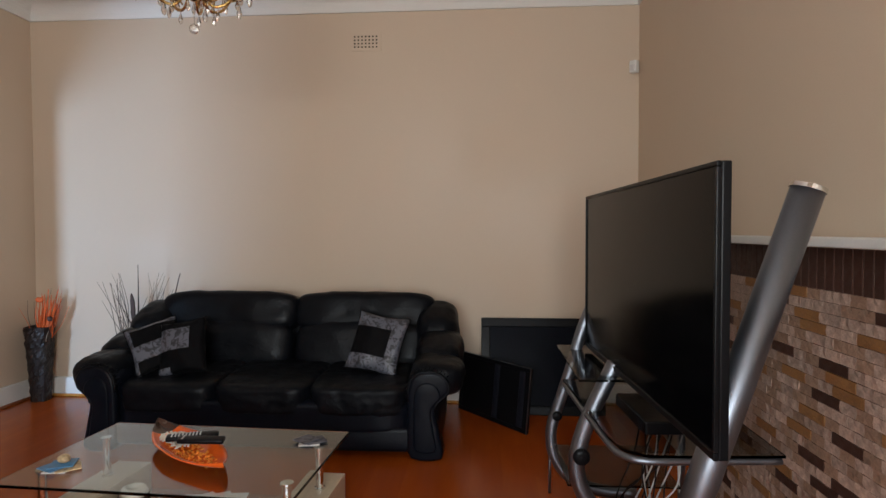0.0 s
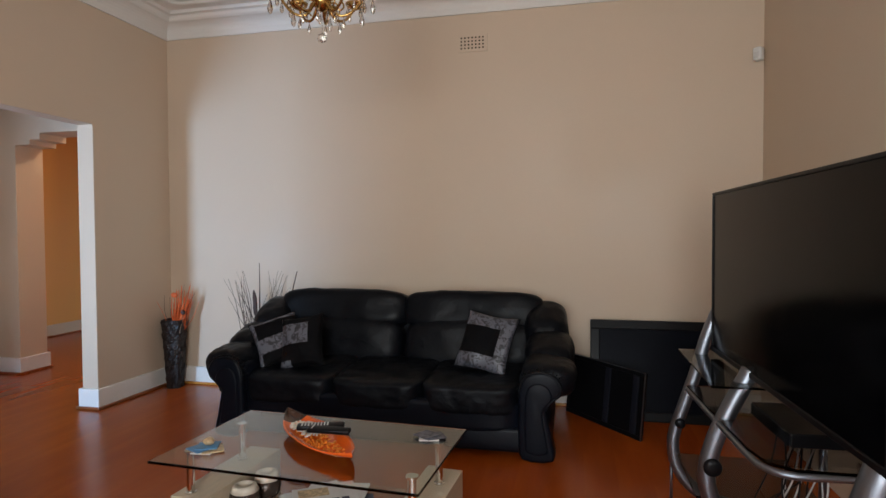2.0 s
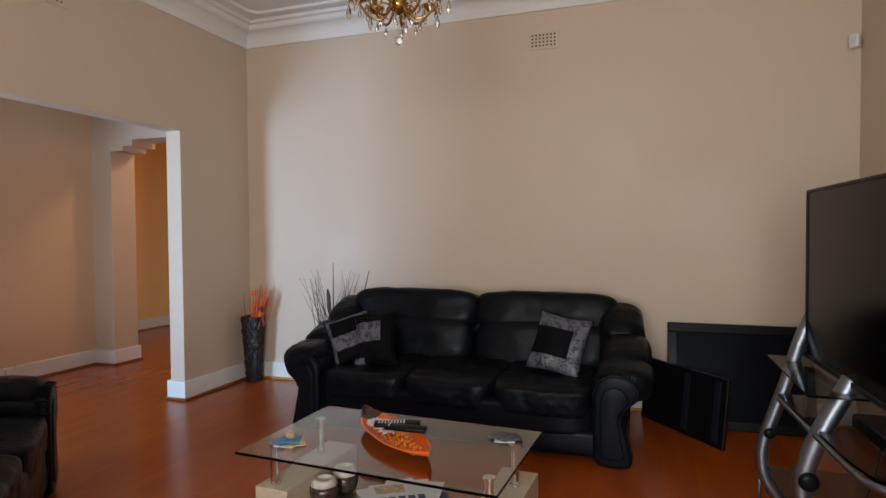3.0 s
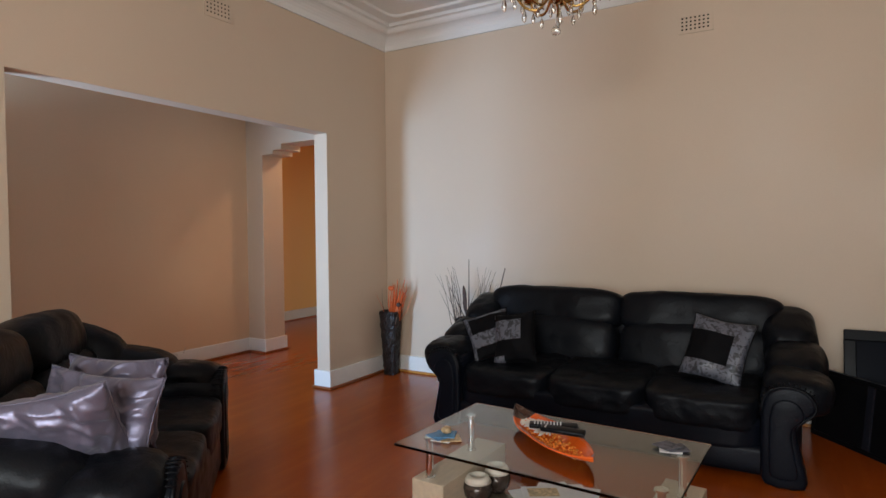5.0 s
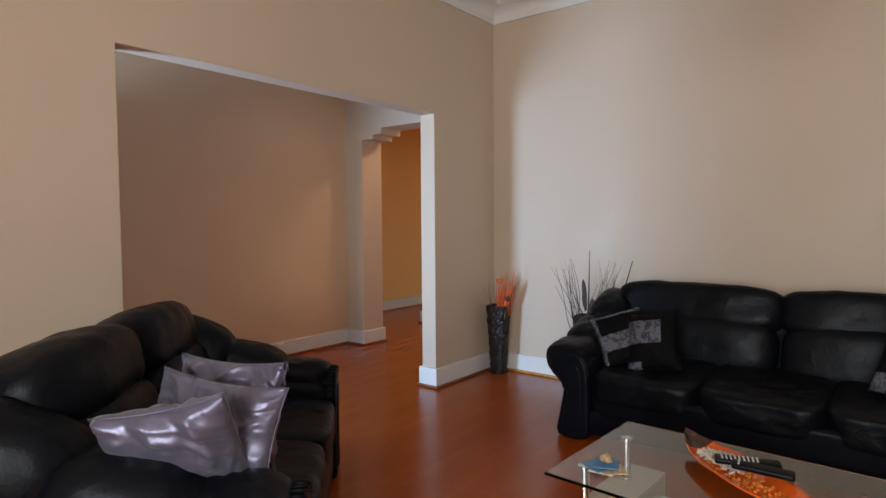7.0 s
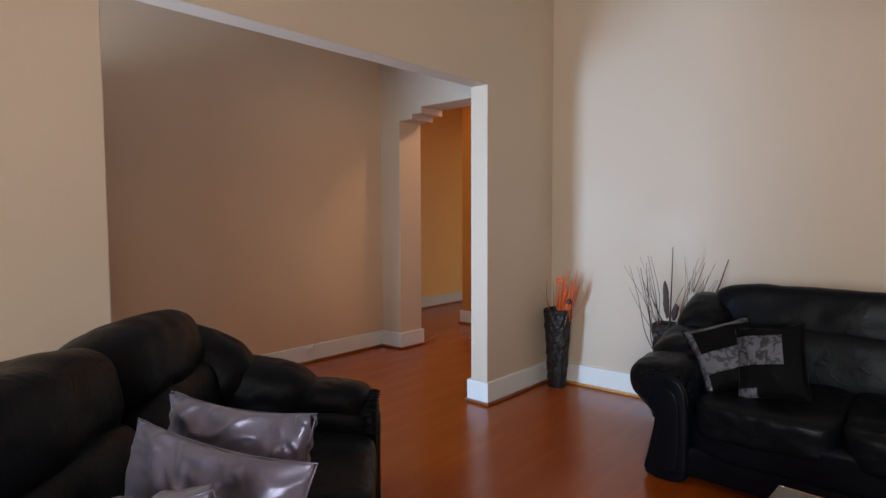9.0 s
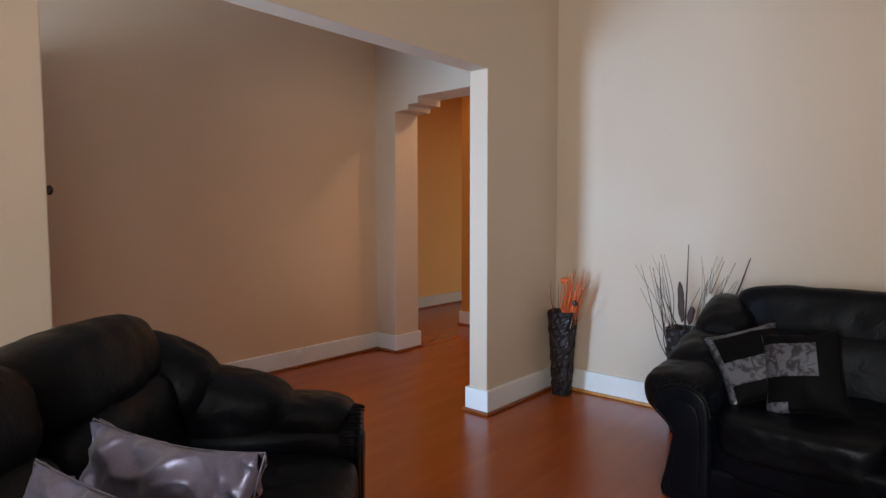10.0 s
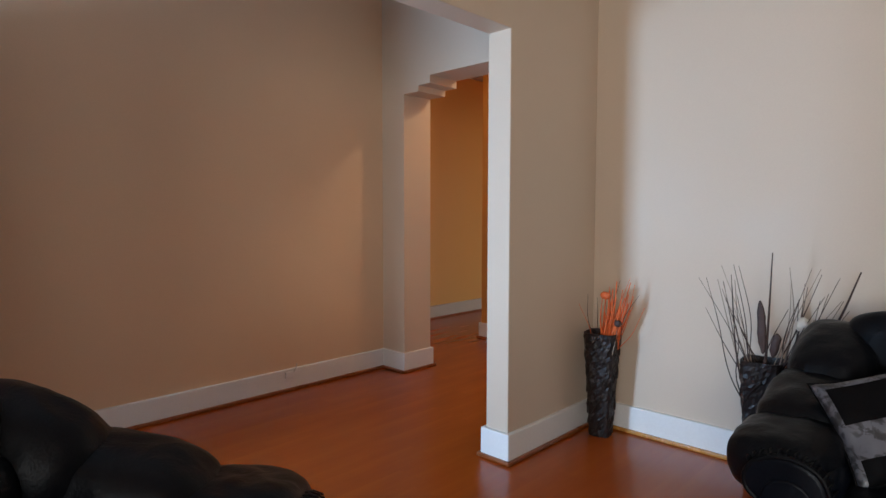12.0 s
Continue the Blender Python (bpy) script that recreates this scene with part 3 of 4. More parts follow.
def cushion(m, w, h, thick, mats, label, group, seed, paint=None, piping=None):
    t = thing("cushion", m, label, "cushion", group)
    bm = bmesh.new()
    pillow(bm, w, h, thick, 30 if paint else 64, seed, paint, crease=0.012 if paint else 0.013)
    part("cover", bm, mats, t, smooth=True)
    bm = bmesh.new()
    n = 10
    edge = []
    for a, b in (((-1, -1), (1, -1)), ((1, -1), (1, 1)), ((1, 1), (-1, 1)), ((-1, 1), (-1, -1))):
        for k in range(n):
            u, v = a[0] + (b[0] - a[0]) * k / n, a[1] + (b[1] - a[1]) * k / n
            g, e = 1 - 0.10 * (1 - v * v) * abs(u) ** 3, 1 - 0.10 * (1 - u * u) * abs(v) ** 3
            edge.append((u * w / 2 * g, 0, v * h / 2 * e))
    tube(bm, edge + edge[:1], 0.004 if paint else 0.002, 6)
    part("seam", bm, piping or mats[0], t, smooth=True)
    return t


def patches(u, v):
    if v > 0.72 or v < 0.26:
        return 0
    return 0 if u > 0.74 else 1


def panes(u, v):
    if v > 0.90 or u < 0.10 or 0.22 < v < 0.52:
        return 0
    return 0 if v < 0.22 and u > 0.62 else 1


def square(u, v):
    return 0 if (0.42 < v < 0.82 and u < 0.70) or u < 0.04 or (v < 0.14 and u < 0.3) else 1


cushion(pose(-2.485, 4.19, 0.635, -38, -16, 30), 0.35, 0.38, 0.12, [PATTERN, BLACKCLOTH], "black and silver floral patchwork cushion tilted in the corner", "patchwork cushions", 1.0, panes, BLACKCLOTH)
cushion(pose(-2.27, 4.15, 0.635, -26, -10, 4), 0.33, 0.39, 0.13, [PATTERN, BLACKCLOTH], "black cushion with a silver floral square", "patchwork cushions", 6.0, square, BLACKCLOTH)
cushion(pose(-0.94, 4.26, 0.655, -26, 8, -12), 0.38, 0.42, 0.12, [PATTERN, BLACKCLOTH], "black cushion with silver floral borders", "patchwork cushions", 2.0, patches, BLACKCLOTH)
cushion(pose(-2.735, 1.31, 0.70, 30, -9, 44), 0.38, 0.44, 0.18, [SATIN], "silver lilac satin cushion", "satin cushions", 3.0)
cushion(pose(-2.815, 1.45, 0.68, -14, 4, 20), 0.50, 0.43, 0.13, [SATIN], "creased silver lilac satin cushion", "satin cushions", 4.0)
cushion(pose(-2.97, 1.60, 0.70, -12, 0, 18), 0.48, 0.42, 0.13, [SATIN], "grey lilac satin cushion", "satin cushions", 5.0)


# ---- coffee table ----
TM = pose(-1.44, 2.63, 0, 0, 0, -3.0)
t = thing("coffee_table", TM, "glass coffee table on chrome posts and pale oak blocks", "table")
bm = bmesh.new()
box(bm, -0.585, 0.585, -0.36, 0.36, 0.478, 0.49, bevel=0.004)
part("glass_top", bm, GLASS, t, "clear glass top")
for x0, x1, n in ((-0.57, -0.40, -1), (0.40, 0.57, 1)):
    one_box("block", (x0, x1, -0.25, 0.34, 0.02, 0.30), OAK, t, 0.004, "pale oak block")
    for y in (-0.20, 0.17):
        bm = bmesh.new()
        lathe(bm, [(0.024, 0.30), (0.024, 0.306), (0.017, 0.308), (0.017, 0.468), (0.026, 0.47), (0.026, 0.4775)], 18, pose((x0 + x1) / 2 + n * 0.02, y, 0))
        part("post", bm, STEEL, t, "chrome post", smooth=False)
one_box("shelf", (-0.40, 0.40, -0.24, 0.33, 0.165, 0.175), GLASS, t, 0.002, "lower glass shelf")
one_box("foot_rail", (-0.40, 0.40, -0.02, 0.10, 0.10, 0.16), OAK, t, 0.004)


def on_table(x, y, z, rz=0, rx=0, ry=0):
    return TM @ pose(x, y, z, rx, ry, rz)


# leaf-shaped dish
BL = 0.34
t = thing("decorative_dish", on_table(-0.01, 0.005, 0.49, -38), "boat-shaped orange lacquer dish with dark tips holding pebbles", "dish")
bm, bt = bmesh.new(), bmesh.new()
rows = []
NS, NW = 36, 12
for side in (0, 1):
    for i in range(NS + 1):
        s = 2 * i / NS - 1
        half = 0.105 * (1 - abs(s) ** 2.2) ** 0.9 + 0.0015
        rise = 0.008 + 0.030 * abs(s) ** 2.6 * (1.3 if s < 0 else 0.8)
        row = []
        for j in range(NW + 1):
            v = 2 * j / NW - 1
            z = 0.004 + rise * 0.55 * abs(s) + (0.040 * abs(v) ** 2) * (1 - 0.6 * abs(s)) + rise * 0.6 * abs(s)
            row.append(bm.verts.new((s * BL, v * half, z + 0.006 * side)))
        rows.append(row)
for side in (0, 1):
    for i in range(NS):
        for j in range(NW):
            a, b = rows[side * (NS + 1) + i], rows[side * (NS + 1) + i + 1]
            q = (a[j], b[j], b[j + 1], a[j + 1])
            f = bm.faces.new(q if side else q[::-1])
            f.material_index = 1 if (i < 5 or i > NS - 4) and side else 0
for i in range(NS):
    for j in (0, NW):
        a, b, c, d = rows[i][j], rows[i + 1][j], rows[NS + 2 + i][j], rows[NS + 1 + i][j]
        bm.faces.new((a, b, c, d) if j == 0 else (d, c, b, a))
part("dish", bm, [ORANGE, DARKWOOD], t, smooth=True)
bm = bmesh.new()
rg = random.Random(4)
for k in range(220):
    s = rg.uniform(-0.22, 0.25)
    y = rg.uniform(-0.055, 0.055) * (1 - (s / 0.33) ** 2)
    bmesh.ops.create_icosphere(bm, subdivisions=1, radius=rg.uniform(0.004, 0.007), matrix=pose(s, y, 0.016 + rg.uniform(0, 0.008)))
tagged(part("pebble_fill", bm, POTPOURRI, t, "amber glass pebbles"), kind="stuff")
bm = bmesh.new()
for k in range(150):
    s, y = rg.uniform(-0.20, 0.0), rg.uniform(-0.05, 0.05)
    box(bm, -0.010, 0.010, -0.004, 0.004, -0.002, 0.002, m=pose(s, y, 0.036 + rg.uniform(0, 0.012), rg.uniform(-30, 30), rg.uniform(-30, 30), rg.uniform(0, 180)))
tagged(part("potpourri", bm, CREAM, t, "pale dried petals"), kind="stuff")


def remote_control(m, label, length, keys):
    t = thing("remote_control", m, label, "remote control")
    bm = bmesh.new()
    box(bm, -length / 2, length / 2, -0.024, 0.024, 0, 0.02, bevel=0.007, seg=3)
    part("body", bm, PLASTIC, t, smooth=True)
    for i in range(keys):
        for j in range(3):
            one_box("button", (-length * 0.4 + i * 0.014, -length * 0.4 + i * 0.014 + 0.006, -0.016 + j * 0.013, -0.010 + j * 0.013, 0.0195, 0.0225), CABLE, t, 0.0)


remote_control(on_table(-0.005, 0.035, 0.548, 22, 4, 0), "black remote control with pale keys lying across the dish", 0.21, 9)
remote_control(on_table(0.05, 0.005, 0.545, 10, 6, 2), "slim black remote control lying across the dish", 0.19, 1)


def coaster_stack(m, label, cards):
    t = thing("coaster_set", m, label, "coasters")
    for dx, dy, rz, z, mat in cards:
        bm = bmesh.new()
        box(bm, -0.045, 0.045, -0.045, 0.045, 0, 0.004, bevel=0.001)
        part("coaster", bm, mat, t, loc=pose(dx, dy, z, 0, 0, rz))
    return t


c = coaster_stack(on_table(-0.43, -0.20, 0.490), "blue and sand printed coasters with a shell on the glass", [(0, 0, 10, 0, PAPER), (0.03, 0.01, 40, 0.0042, BEIGE), (-0.02, 0.0, 70, 0.0084, BLUE), (0.0, 0.02, 25, 0.0126, BLUE)])
bm = bmesh.new()
puff(bm, (0.0, 0.025, 0.033), (0.025, 0.02, 0.016), k=2.2, n=8, wrinkle=0.006, freq=40)
part("shell", bm, BEIGE, c, smooth=True)
coaster_stack(on_table(0.45, 0.20, 0.490), "printed photo coasters on the glass", [(0, 0, 15, 0, PAPER), (0.02, 0.015, 35, 0.0042, PATTERN), (-0.015, 0.01, 60, 0.0084, PATTERN)])


def candle_pot(m, label, r):
    t = thing("candle_pot", m, label, "pot")
    bm = bmesh.new()
    lathe(bm, [(r * 0.55, 0), (r * 0.9, r * 0.45), (r, r * 0.95), (r * 0.92, r * 1.4)], 24)
    part("bowl", bm, POTBROWN, t, "bronze glazed body", smooth=True)
    bm = bmesh.new()
    lathe(bm, [(r * 0.92, r * 1.4), (r * 0.75, r * 1.75), (r * 0.5, r * 1.85), (r * 0.46, r * 1.7), (r * 0.02, r * 1.65)], 24)
    part("rim", bm, CREAM, t, "cream collar", smooth=True)


candle_pot(on_table(-0.335, -0.06, 0.175), "bronze glazed candle pot with a cream collar", 0.068)
candle_pot(on_table(-0.315, 0.085, 0.175), "dark bronze glazed candle pot with a cream collar", 0.066)
for k, (x, y, rz, mats) in enumerate(((0.10, 0.02, 26, PRINT), (-0.02, 0.06, 60, BEIGE), (-0.05, 0.05, 48, PAPER), (0.03, 0.09, 12, PAPER), (0.0, 0.05, 34, PAPER))):
    t = thing("magazine", on_table(x - 0.03, y + 0.07, 0.1752 + 0.006 * k, rz), "glossy magazine in a loose pile on the shelf" if k < 4 else "white magazine with dark headline print on top", "magazine", "magazines")
    bm = bmesh.new()
    box(bm, -0.145, 0.145, -0.105, 0.105, 0, 0.0055, bevel=0.001)
    part("cover", bm, mats, t)
    if k == 4:
        for j in range(5):
            one_box("print_bar", (-0.11 + j * 0.045, -0.078 + j * 0.045, -0.09, -0.04, 0.0055, 0.0062), PRINT, t, label="dark headline print")
        one_box("print_bar", (-0.12, 0.02, 0.0, 0.085, 0.0055, 0.0062), BEIGE, t, label="sand coloured photo print")


# ---- television and its stand ----
TN, TF = Vector((0.40, 1.83, 0)), Vector((0.335, 3.40, 0))
tv_w = (TN - TF).length
ang = math.degrees(math.atan2((TF - TN).y, (TF - TN).x))
TVM = pose((TN.x + TF.x) / 2, (TN.y + TF.y) / 2, 0.0, 0, 0, ang)
t = thing("television", TVM @ pose(0, 0, 0.825), "large flat black television facing the sofas", "television")
bm = bmesh.new()
box(bm, -tv_w / 2, tv_w / 2, -0.028, -0.002, 0, 0.782, bevel=0.004)
part("back_shell", bm, PLASTIC, t)
for nm, d in (("bezel", (-tv_w / 2, tv_w / 2, -0.002, 0.012, 0.768, 0.782)), ("bezel", (-tv_w / 2, tv_w / 2, -0.002, 0.012, 0, 0.022)),
              ("bezel", (-tv_w / 2, -tv_w / 2 + 0.014, -0.002, 0.012, 0.022, 0.768)), ("bezel", (tv_w / 2 - 0.014, tv_w / 2, -0.002, 0.012, 0.022, 0.768))):
    one_box(nm, d, PLASTIC, t, 0.003)
one_box("screen", (-tv_w / 2 + 0.014, tv_w / 2 - 0.014, -0.002, 0.006, 0.022, 0.768), SCREEN, t, label="black glossy screen")
one_box("bracket", (-0.3, 0.3, -0.10, -0.028, 0.25, 0.55), PLASTIC, t, 0.01)

t = thing("television_stand", pose(0, 0, 0), "silver tubular television stand with smoked glass shelves", "stand")
R = 0.044


TOP, LOW = Vector((0.665, 1.93, 1.535)), Vector((0.155, 1.93, 0.0))
bm = bmesh.new()
tube(bm, [TOP, LOW], R, 24)
p = part("tube", bm, CHROME, t, smooth=True)
bm = bmesh.new()
tube(bm, [TOP, TOP + (TOP - LOW).normalized() * 0.012], R + 0.003, 24)
part("end_cap", bm, STEEL, p)
for y, rad, line in ((3.42, 0.030, ((0.46, 1.25), (0.324, 0.941), (0.255, 0.703), (0.198, 0.528), (0.163, 0.419), (0.150, 0.33), (0.17, 0.22), (0.25, 0.11), (0.40, 0.045), (0.60, 0.032))),
                     (2.86, 0.036, ((0.362, 0.85), (0.345, 0.812), (0.278, 0.673), (0.227, 0.547), (0.198, 0.42), (0.208, 0.33), (0.25, 0.24), (0.34, 0.13), (0.47, 0.055), (0.64, 0.037)))):
    bm = bmesh.new()
    tube(bm, curve([(x, y, z) for x, z in line], 5), rad, 20)
    part("tube", bm, CHROME, t, smooth=True)
    bm = bmesh.new()
    k = rad / 0.036
    lathe(bm, [(0.016 * k * k, 0.0), (0.034 * k * k, 0.004), (0.038 * k * k, 0.012), (0.034 * k * k, 0.020), (0.014 * k * k, 0.024)], 20, pose(line[4][0] + 0.015, y - rad + 0.006, line[4][1] + 0.03, 90, 0, 0))
    part("clamp_knob", bm, PLASTIC, t, "round black clamp knob", smooth=True)
one_box("glass_shelf", (0.165, 0.66, 2.90, 3.40, 0.285, 0.293), DARKGLASS, t, 0.002, "low smoked glass shelf")
bm = bmesh.new()
tube(bm, [(0.150, 3.47, 0.0), (0.150, 3.47, 0.293)], 0.008, 10)
tube(bm, [(0.150, 3.47, 0.289), (0.170, 3.39, 0.289)], 0.006, 8)
part("leg", bm, CHROME, t, smooth=True)
one_box("foot", (0.06, 0.46, 1.88, 1.98, 0.0, 0.03), CHROME, t, 0.01)
bm = bmesh.new()
tube(bm, curve([(0.21, 3.36, 0.628), (0.235, 2.9, 0.628), (0.26, 2.50, 0.628), (0.285, 2.38, 0.628), (0.36, 2.33, 0.628), (0.55, 2.34, 0.628), (0.82, 2.36, 0.628)], 8), 0.0125, 12)
part("shelf_rail", bm, CHROME, t, smooth=True)
bm = bmesh.new()
pts = [(0.205, 3.36), (0.235, 2.9), (0.26, 2.50), (0.29, 2.375), (0.36, 2.325), (0.55, 2.33), (0.83, 2.35), (0.83, 3.36)]
lo = [bm.verts.new((x, y, 0.642)) for x, y in pts]
hi = [bm.verts.new((x, y, 0.652)) for x, y in pts]
bm.faces.new(lo)
bm.faces.new(hi[::-1])
for i in range(len(pts)):
    bm.faces.new((lo[i], hi[i], hi[(i + 1) % len(pts)], lo[(i + 1) % len(pts)]))
bmesh.ops.recalc_face_normals(bm, faces=bm.faces[:])
part("glass_shelf", bm, DARKGLASS, t, "smoked glass shelf")
one_box("glass_shelf", (0.19, 0.62, 2.75, 3.52, 0.795, 0.803), DARKGLASS, t, 0.002, "small smoked glass shelf")
for x, y in ((0.80, 3.32),):
    bm = bmesh.new()
    tube(bm, [(x, y, 0.0), (x, y, 0.642)], 0.018, 14)
    part("leg", bm, CHROME, t, smooth=True)
t = thing("set_top_box", pose(0.52, 2.72, 0.652, 0, 0, 3), "black set-top box on the glass shelf", "electronics")
one_box("case", (-0.13, 0.13, -0.20, 0.20, 0.004, 0.055), PLASTIC, t, 0.006)
one_box("front_plate", (-0.134, -0.13, -0.19, 0.19, 0.008, 0.05), SCREEN, t)

rg = random.Random(7)
for k in range(14):
    y0, x0 = rg.uniform(2.7, 3.1), rg.uniform(0.48, 0.72)
    pts = [(x0, y0, 0.60), (x0 - 0.03, y0 + rg.uniform(-0.1, 0.1), 0.40), (x0 - rg.uniform(0, 0.2), y0 + rg.uniform(-0.15, 0.15), 0.18), (x0 - rg.uniform(0.0, 0.3), y0 + rg.uniform(-0.3, 0.2), 0.01),
           (x0 + rg.uniform(-0.3, 0.1), y0 + rg.uniform(-0.3, 0.3), 0.006)]
    bm = bmesh.new()
    tube(bm, curve(pts, 8), 0.0035, 6)
    white = k % 2 == 0
    tagged(part("cable", bm, CABLE if white else PLASTIC, smooth=True), "loose white cable hanging behind the stand" if white else "loose black cable hanging behind the stand", "cable", "loose cables")
t = thing("wall_socket", pose(0.985, 2.48, 0.44), "white wall socket with a black plug on the brick", "socket")
one_box("plate", (0.02, 0.03, -0.09, 0.06, -0.05, 0.05), WHITE, t, 0.004)
one_box("plug", (-0.02, 0.02, -0.06, -0.02, -0.02, 0.02), PLASTIC, t, 0.006)
bm = bmesh.new()
tube(bm, curve([(-0.02, -0.04, 0.0), (-0.06, -0.05, -0.03), (-0.05, -0.05, -0.2), (-0.08, 0.0, -0.43)], 8), 0.004, 6)
part("cord", bm, PLASTIC, t, smooth=True)


# ---- pictures leaning by the sofa ----
def leaning_frame(m, w, h, label, face, edge, rim=0.05, bars=(), rib=None):
    t = thing("framed_picture", m, label, "picture frame")
    for d in ((-w / 2, w / 2, 0, 0.03, 0, rim), (-w / 2, w / 2, 0, 0.03, h - rim, h), (-w / 2, -w / 2 + rim, 0, 0.03, rim, h - rim), (w / 2 - rim, w / 2, 0, 0.03, rim, h - rim)):
        one_box("frame_rail", d, edge, t, 0.006)
    one_box("picture", (-w / 2 + rim, w / 2 - rim, 0.012, 0.022, rim, h - rim), face, t)
    for x in bars:
        one_box("bar", (x - 0.028, x + 0.028, 0.000, 0.012, rim, h - rim), rib, t, 0.008)
    return t


leaning_frame(pose(0.25, 4.82, 0.0, -15, 0, 0), 0.96, 0.755, "large dark framed picture leaning on the wall", PIC, PLASTIC, 0.07)
f2 = leaning_frame(pose(-0.168, 4.676, 0.0, -6, 0, -50), 0.78, 0.46, "black ribbed panel leaning beside the sofa", PLASTIC, PLASTIC, 0.03, (0.04, 0.31), RIB)
one_box("bright_edge", (0.388, 0.392, -0.002, 0.008, 0.0, 0.46), CHROME, f2, label="thin bright metal edge")
one_box("bright_edge", (-0.39, 0.388, -0.002, 0.008, 0.457, 0.461), CHROME, f2, label="thin bright metal edge")


# ---- vases with dried twigs ----
def vase(m, h, top, foot, label):
    t = thing("floor_vase", m, label, "vase")
    bm = bmesh.new()
    n, rows = 36, 30
    rings = []
    for side in (0, 1):
        for j in range(rows + 1):
            f = j / rows
            r = foot + (top - foot) * f ** 1.15 - 0.008 * side
            ring = []
            for k in range(n):
                a = 2 * math.pi * k / n
                sq = 1 / (abs(math.cos(a)) ** 5 + abs(math.sin(a)) ** 5) ** 0.2
                w = 0.007 * noise.noise(Vector((math.cos(a) * 14, math.sin(a) * 14, f * 38))) + 0.003 * math.sin(a * 12 + f * 40) * (1 - side)
                ring.append(bm.verts.new((r * sq * math.cos(a) + w * math.cos(a), r * sq * math.sin(a) + w * math.sin(a), 0.012 * side + f * (h - 0.012 * side))))
            rings.append(ring)
    inner = rings[rows + 1:]
    outer = rings[:rows + 1]
    for rr, flip in ((outer, False), (inner, True)):
        for a, b in zip(rr, rr[1:]):
            for k in range(n):
                q = (a[k], a[(k + 1) % n], b[(k + 1) % n], b[k])
                bm.faces.new(q[::-1] if flip else q)
        bm.faces.new(rr[0] if flip else rr[0][::-1])
    for k in range(n):
        bm.faces.new((outer[-1][k], outer[-1][(k + 1) % n], inner[-1][(k + 1) % n], inner[-1][k]))
    part("body", bm, WICKER, t, smooth=False)
    rg = random.Random(int(h * 1000) + len(label))
    for k in range(46):
        a, z = rg.uniform(0, 6.28), rg.uniform(0.03, h - 0.1)
        r = foot + (top - foot) * (z / h) ** 1.15 + 0.012
        bm = bmesh.new()
        tube(bm, [(r * math.cos(a + q * 0.5 + 0.2 * q * q), r * math.sin(a + q * 0.5), z + 0.09 * q) for q in (0, 0.33, 0.66, 1)], 0.006, 5)
        part("strand", bm, WICKER, t)
    return t


def twig(t, rg, base, tip, rad, mat, name="twig", bend=0.05):
    mid = [base + (tip - base) * q + Vector((rg.uniform(-bend, bend), rg.uniform(-bend, bend), rg.uniform(-bend, bend) * 0.4)) * math.sin(q * 3.14) for q in (0.33, 0.66)]
    pts = curve([base, *mid, tip], 5)
    bm = bmesh.new()
    tube(bm, pts, [rad * (1 - 0.75 * i / (len(pts) - 1)) for i in range(len(pts))], 6)
    return part(name, bm, mat, t, smooth=True)


def seed_head(t, centre, half, mat, rot=(0, 0, 0), name="seed_pod"):
    bm = bmesh.new()
    puff(bm, centre, half, k=2.3, n=8, wrinkle=0.006, freq=30, rot=rot, seed=centre[0] * 50)
    return part(name, bm, mat, t, smooth=True)


v1 = vase(pose(-3.965, 4.975, 0, 0, 0, 12), 0.63, 0.098, 0.062, "tall dark woven vase with orange dyed twigs")
rg = random.Random(21)
for k in range(26):
    a = rg.uniform(-2.0, 0.9)
    lean = rg.uniform(0.01, 0.13)
    twig(v1, rg, Vector((rg.uniform(-0.03, 0.03), rg.uniform(-0.03, 0.03), 0.35)), Vector((0.06 + lean * math.cos(a), -0.02 + lean * 0.7 * math.sin(a), rg.uniform(0.74, 0.93))), rg.uniform(0.004, 0.009), ORANGETWIG, bend=0.02)
for k in range(14):
    q = k / 13
    twig(v1, rg, Vector((0.03 * q, -0.02, 0.40)), Vector((0.02 + 0.15 * q, -0.05 + rg.uniform(-0.03, 0.03), rg.uniform(0.80, 0.97) - 0.06 * abs(q - 0.6))), rg.uniform(0.009, 0.014), ORANGETWIG, "ribbon", 0.012)
for k, (x, y, z) in enumerate(((-0.13, -0.06, 0.80), (-0.03, -0.02, 0.84), (0.19, -0.02, 0.93), (0.23, -0.08, 0.88), (0.16, 0.0, 0.97), (-0.10, 0.02, 0.85), (0.25, -0.03, 0.80), (0.10, 0.0, 0.95))):
    twig(v1, rg, Vector((0.02 * x, 0.0, 0.35)), Vector((x, y, z)), 0.0045, TWIG if k % 2 else ORANGETWIG)
seed_head(v1, (0.105, -0.05, 0.70), (0.022, 0.02, 0.022), MATTE)
seed_head(v1, (0.03, -0.05, 0.86), (0.03, 0.02, 0.022), ORANGETWIG)
twig(v1, rg, Vector((0.06, -0.03, 0.45)), Vector((0.10, -0.05, 0.69)), 0.004, PALETWIG)

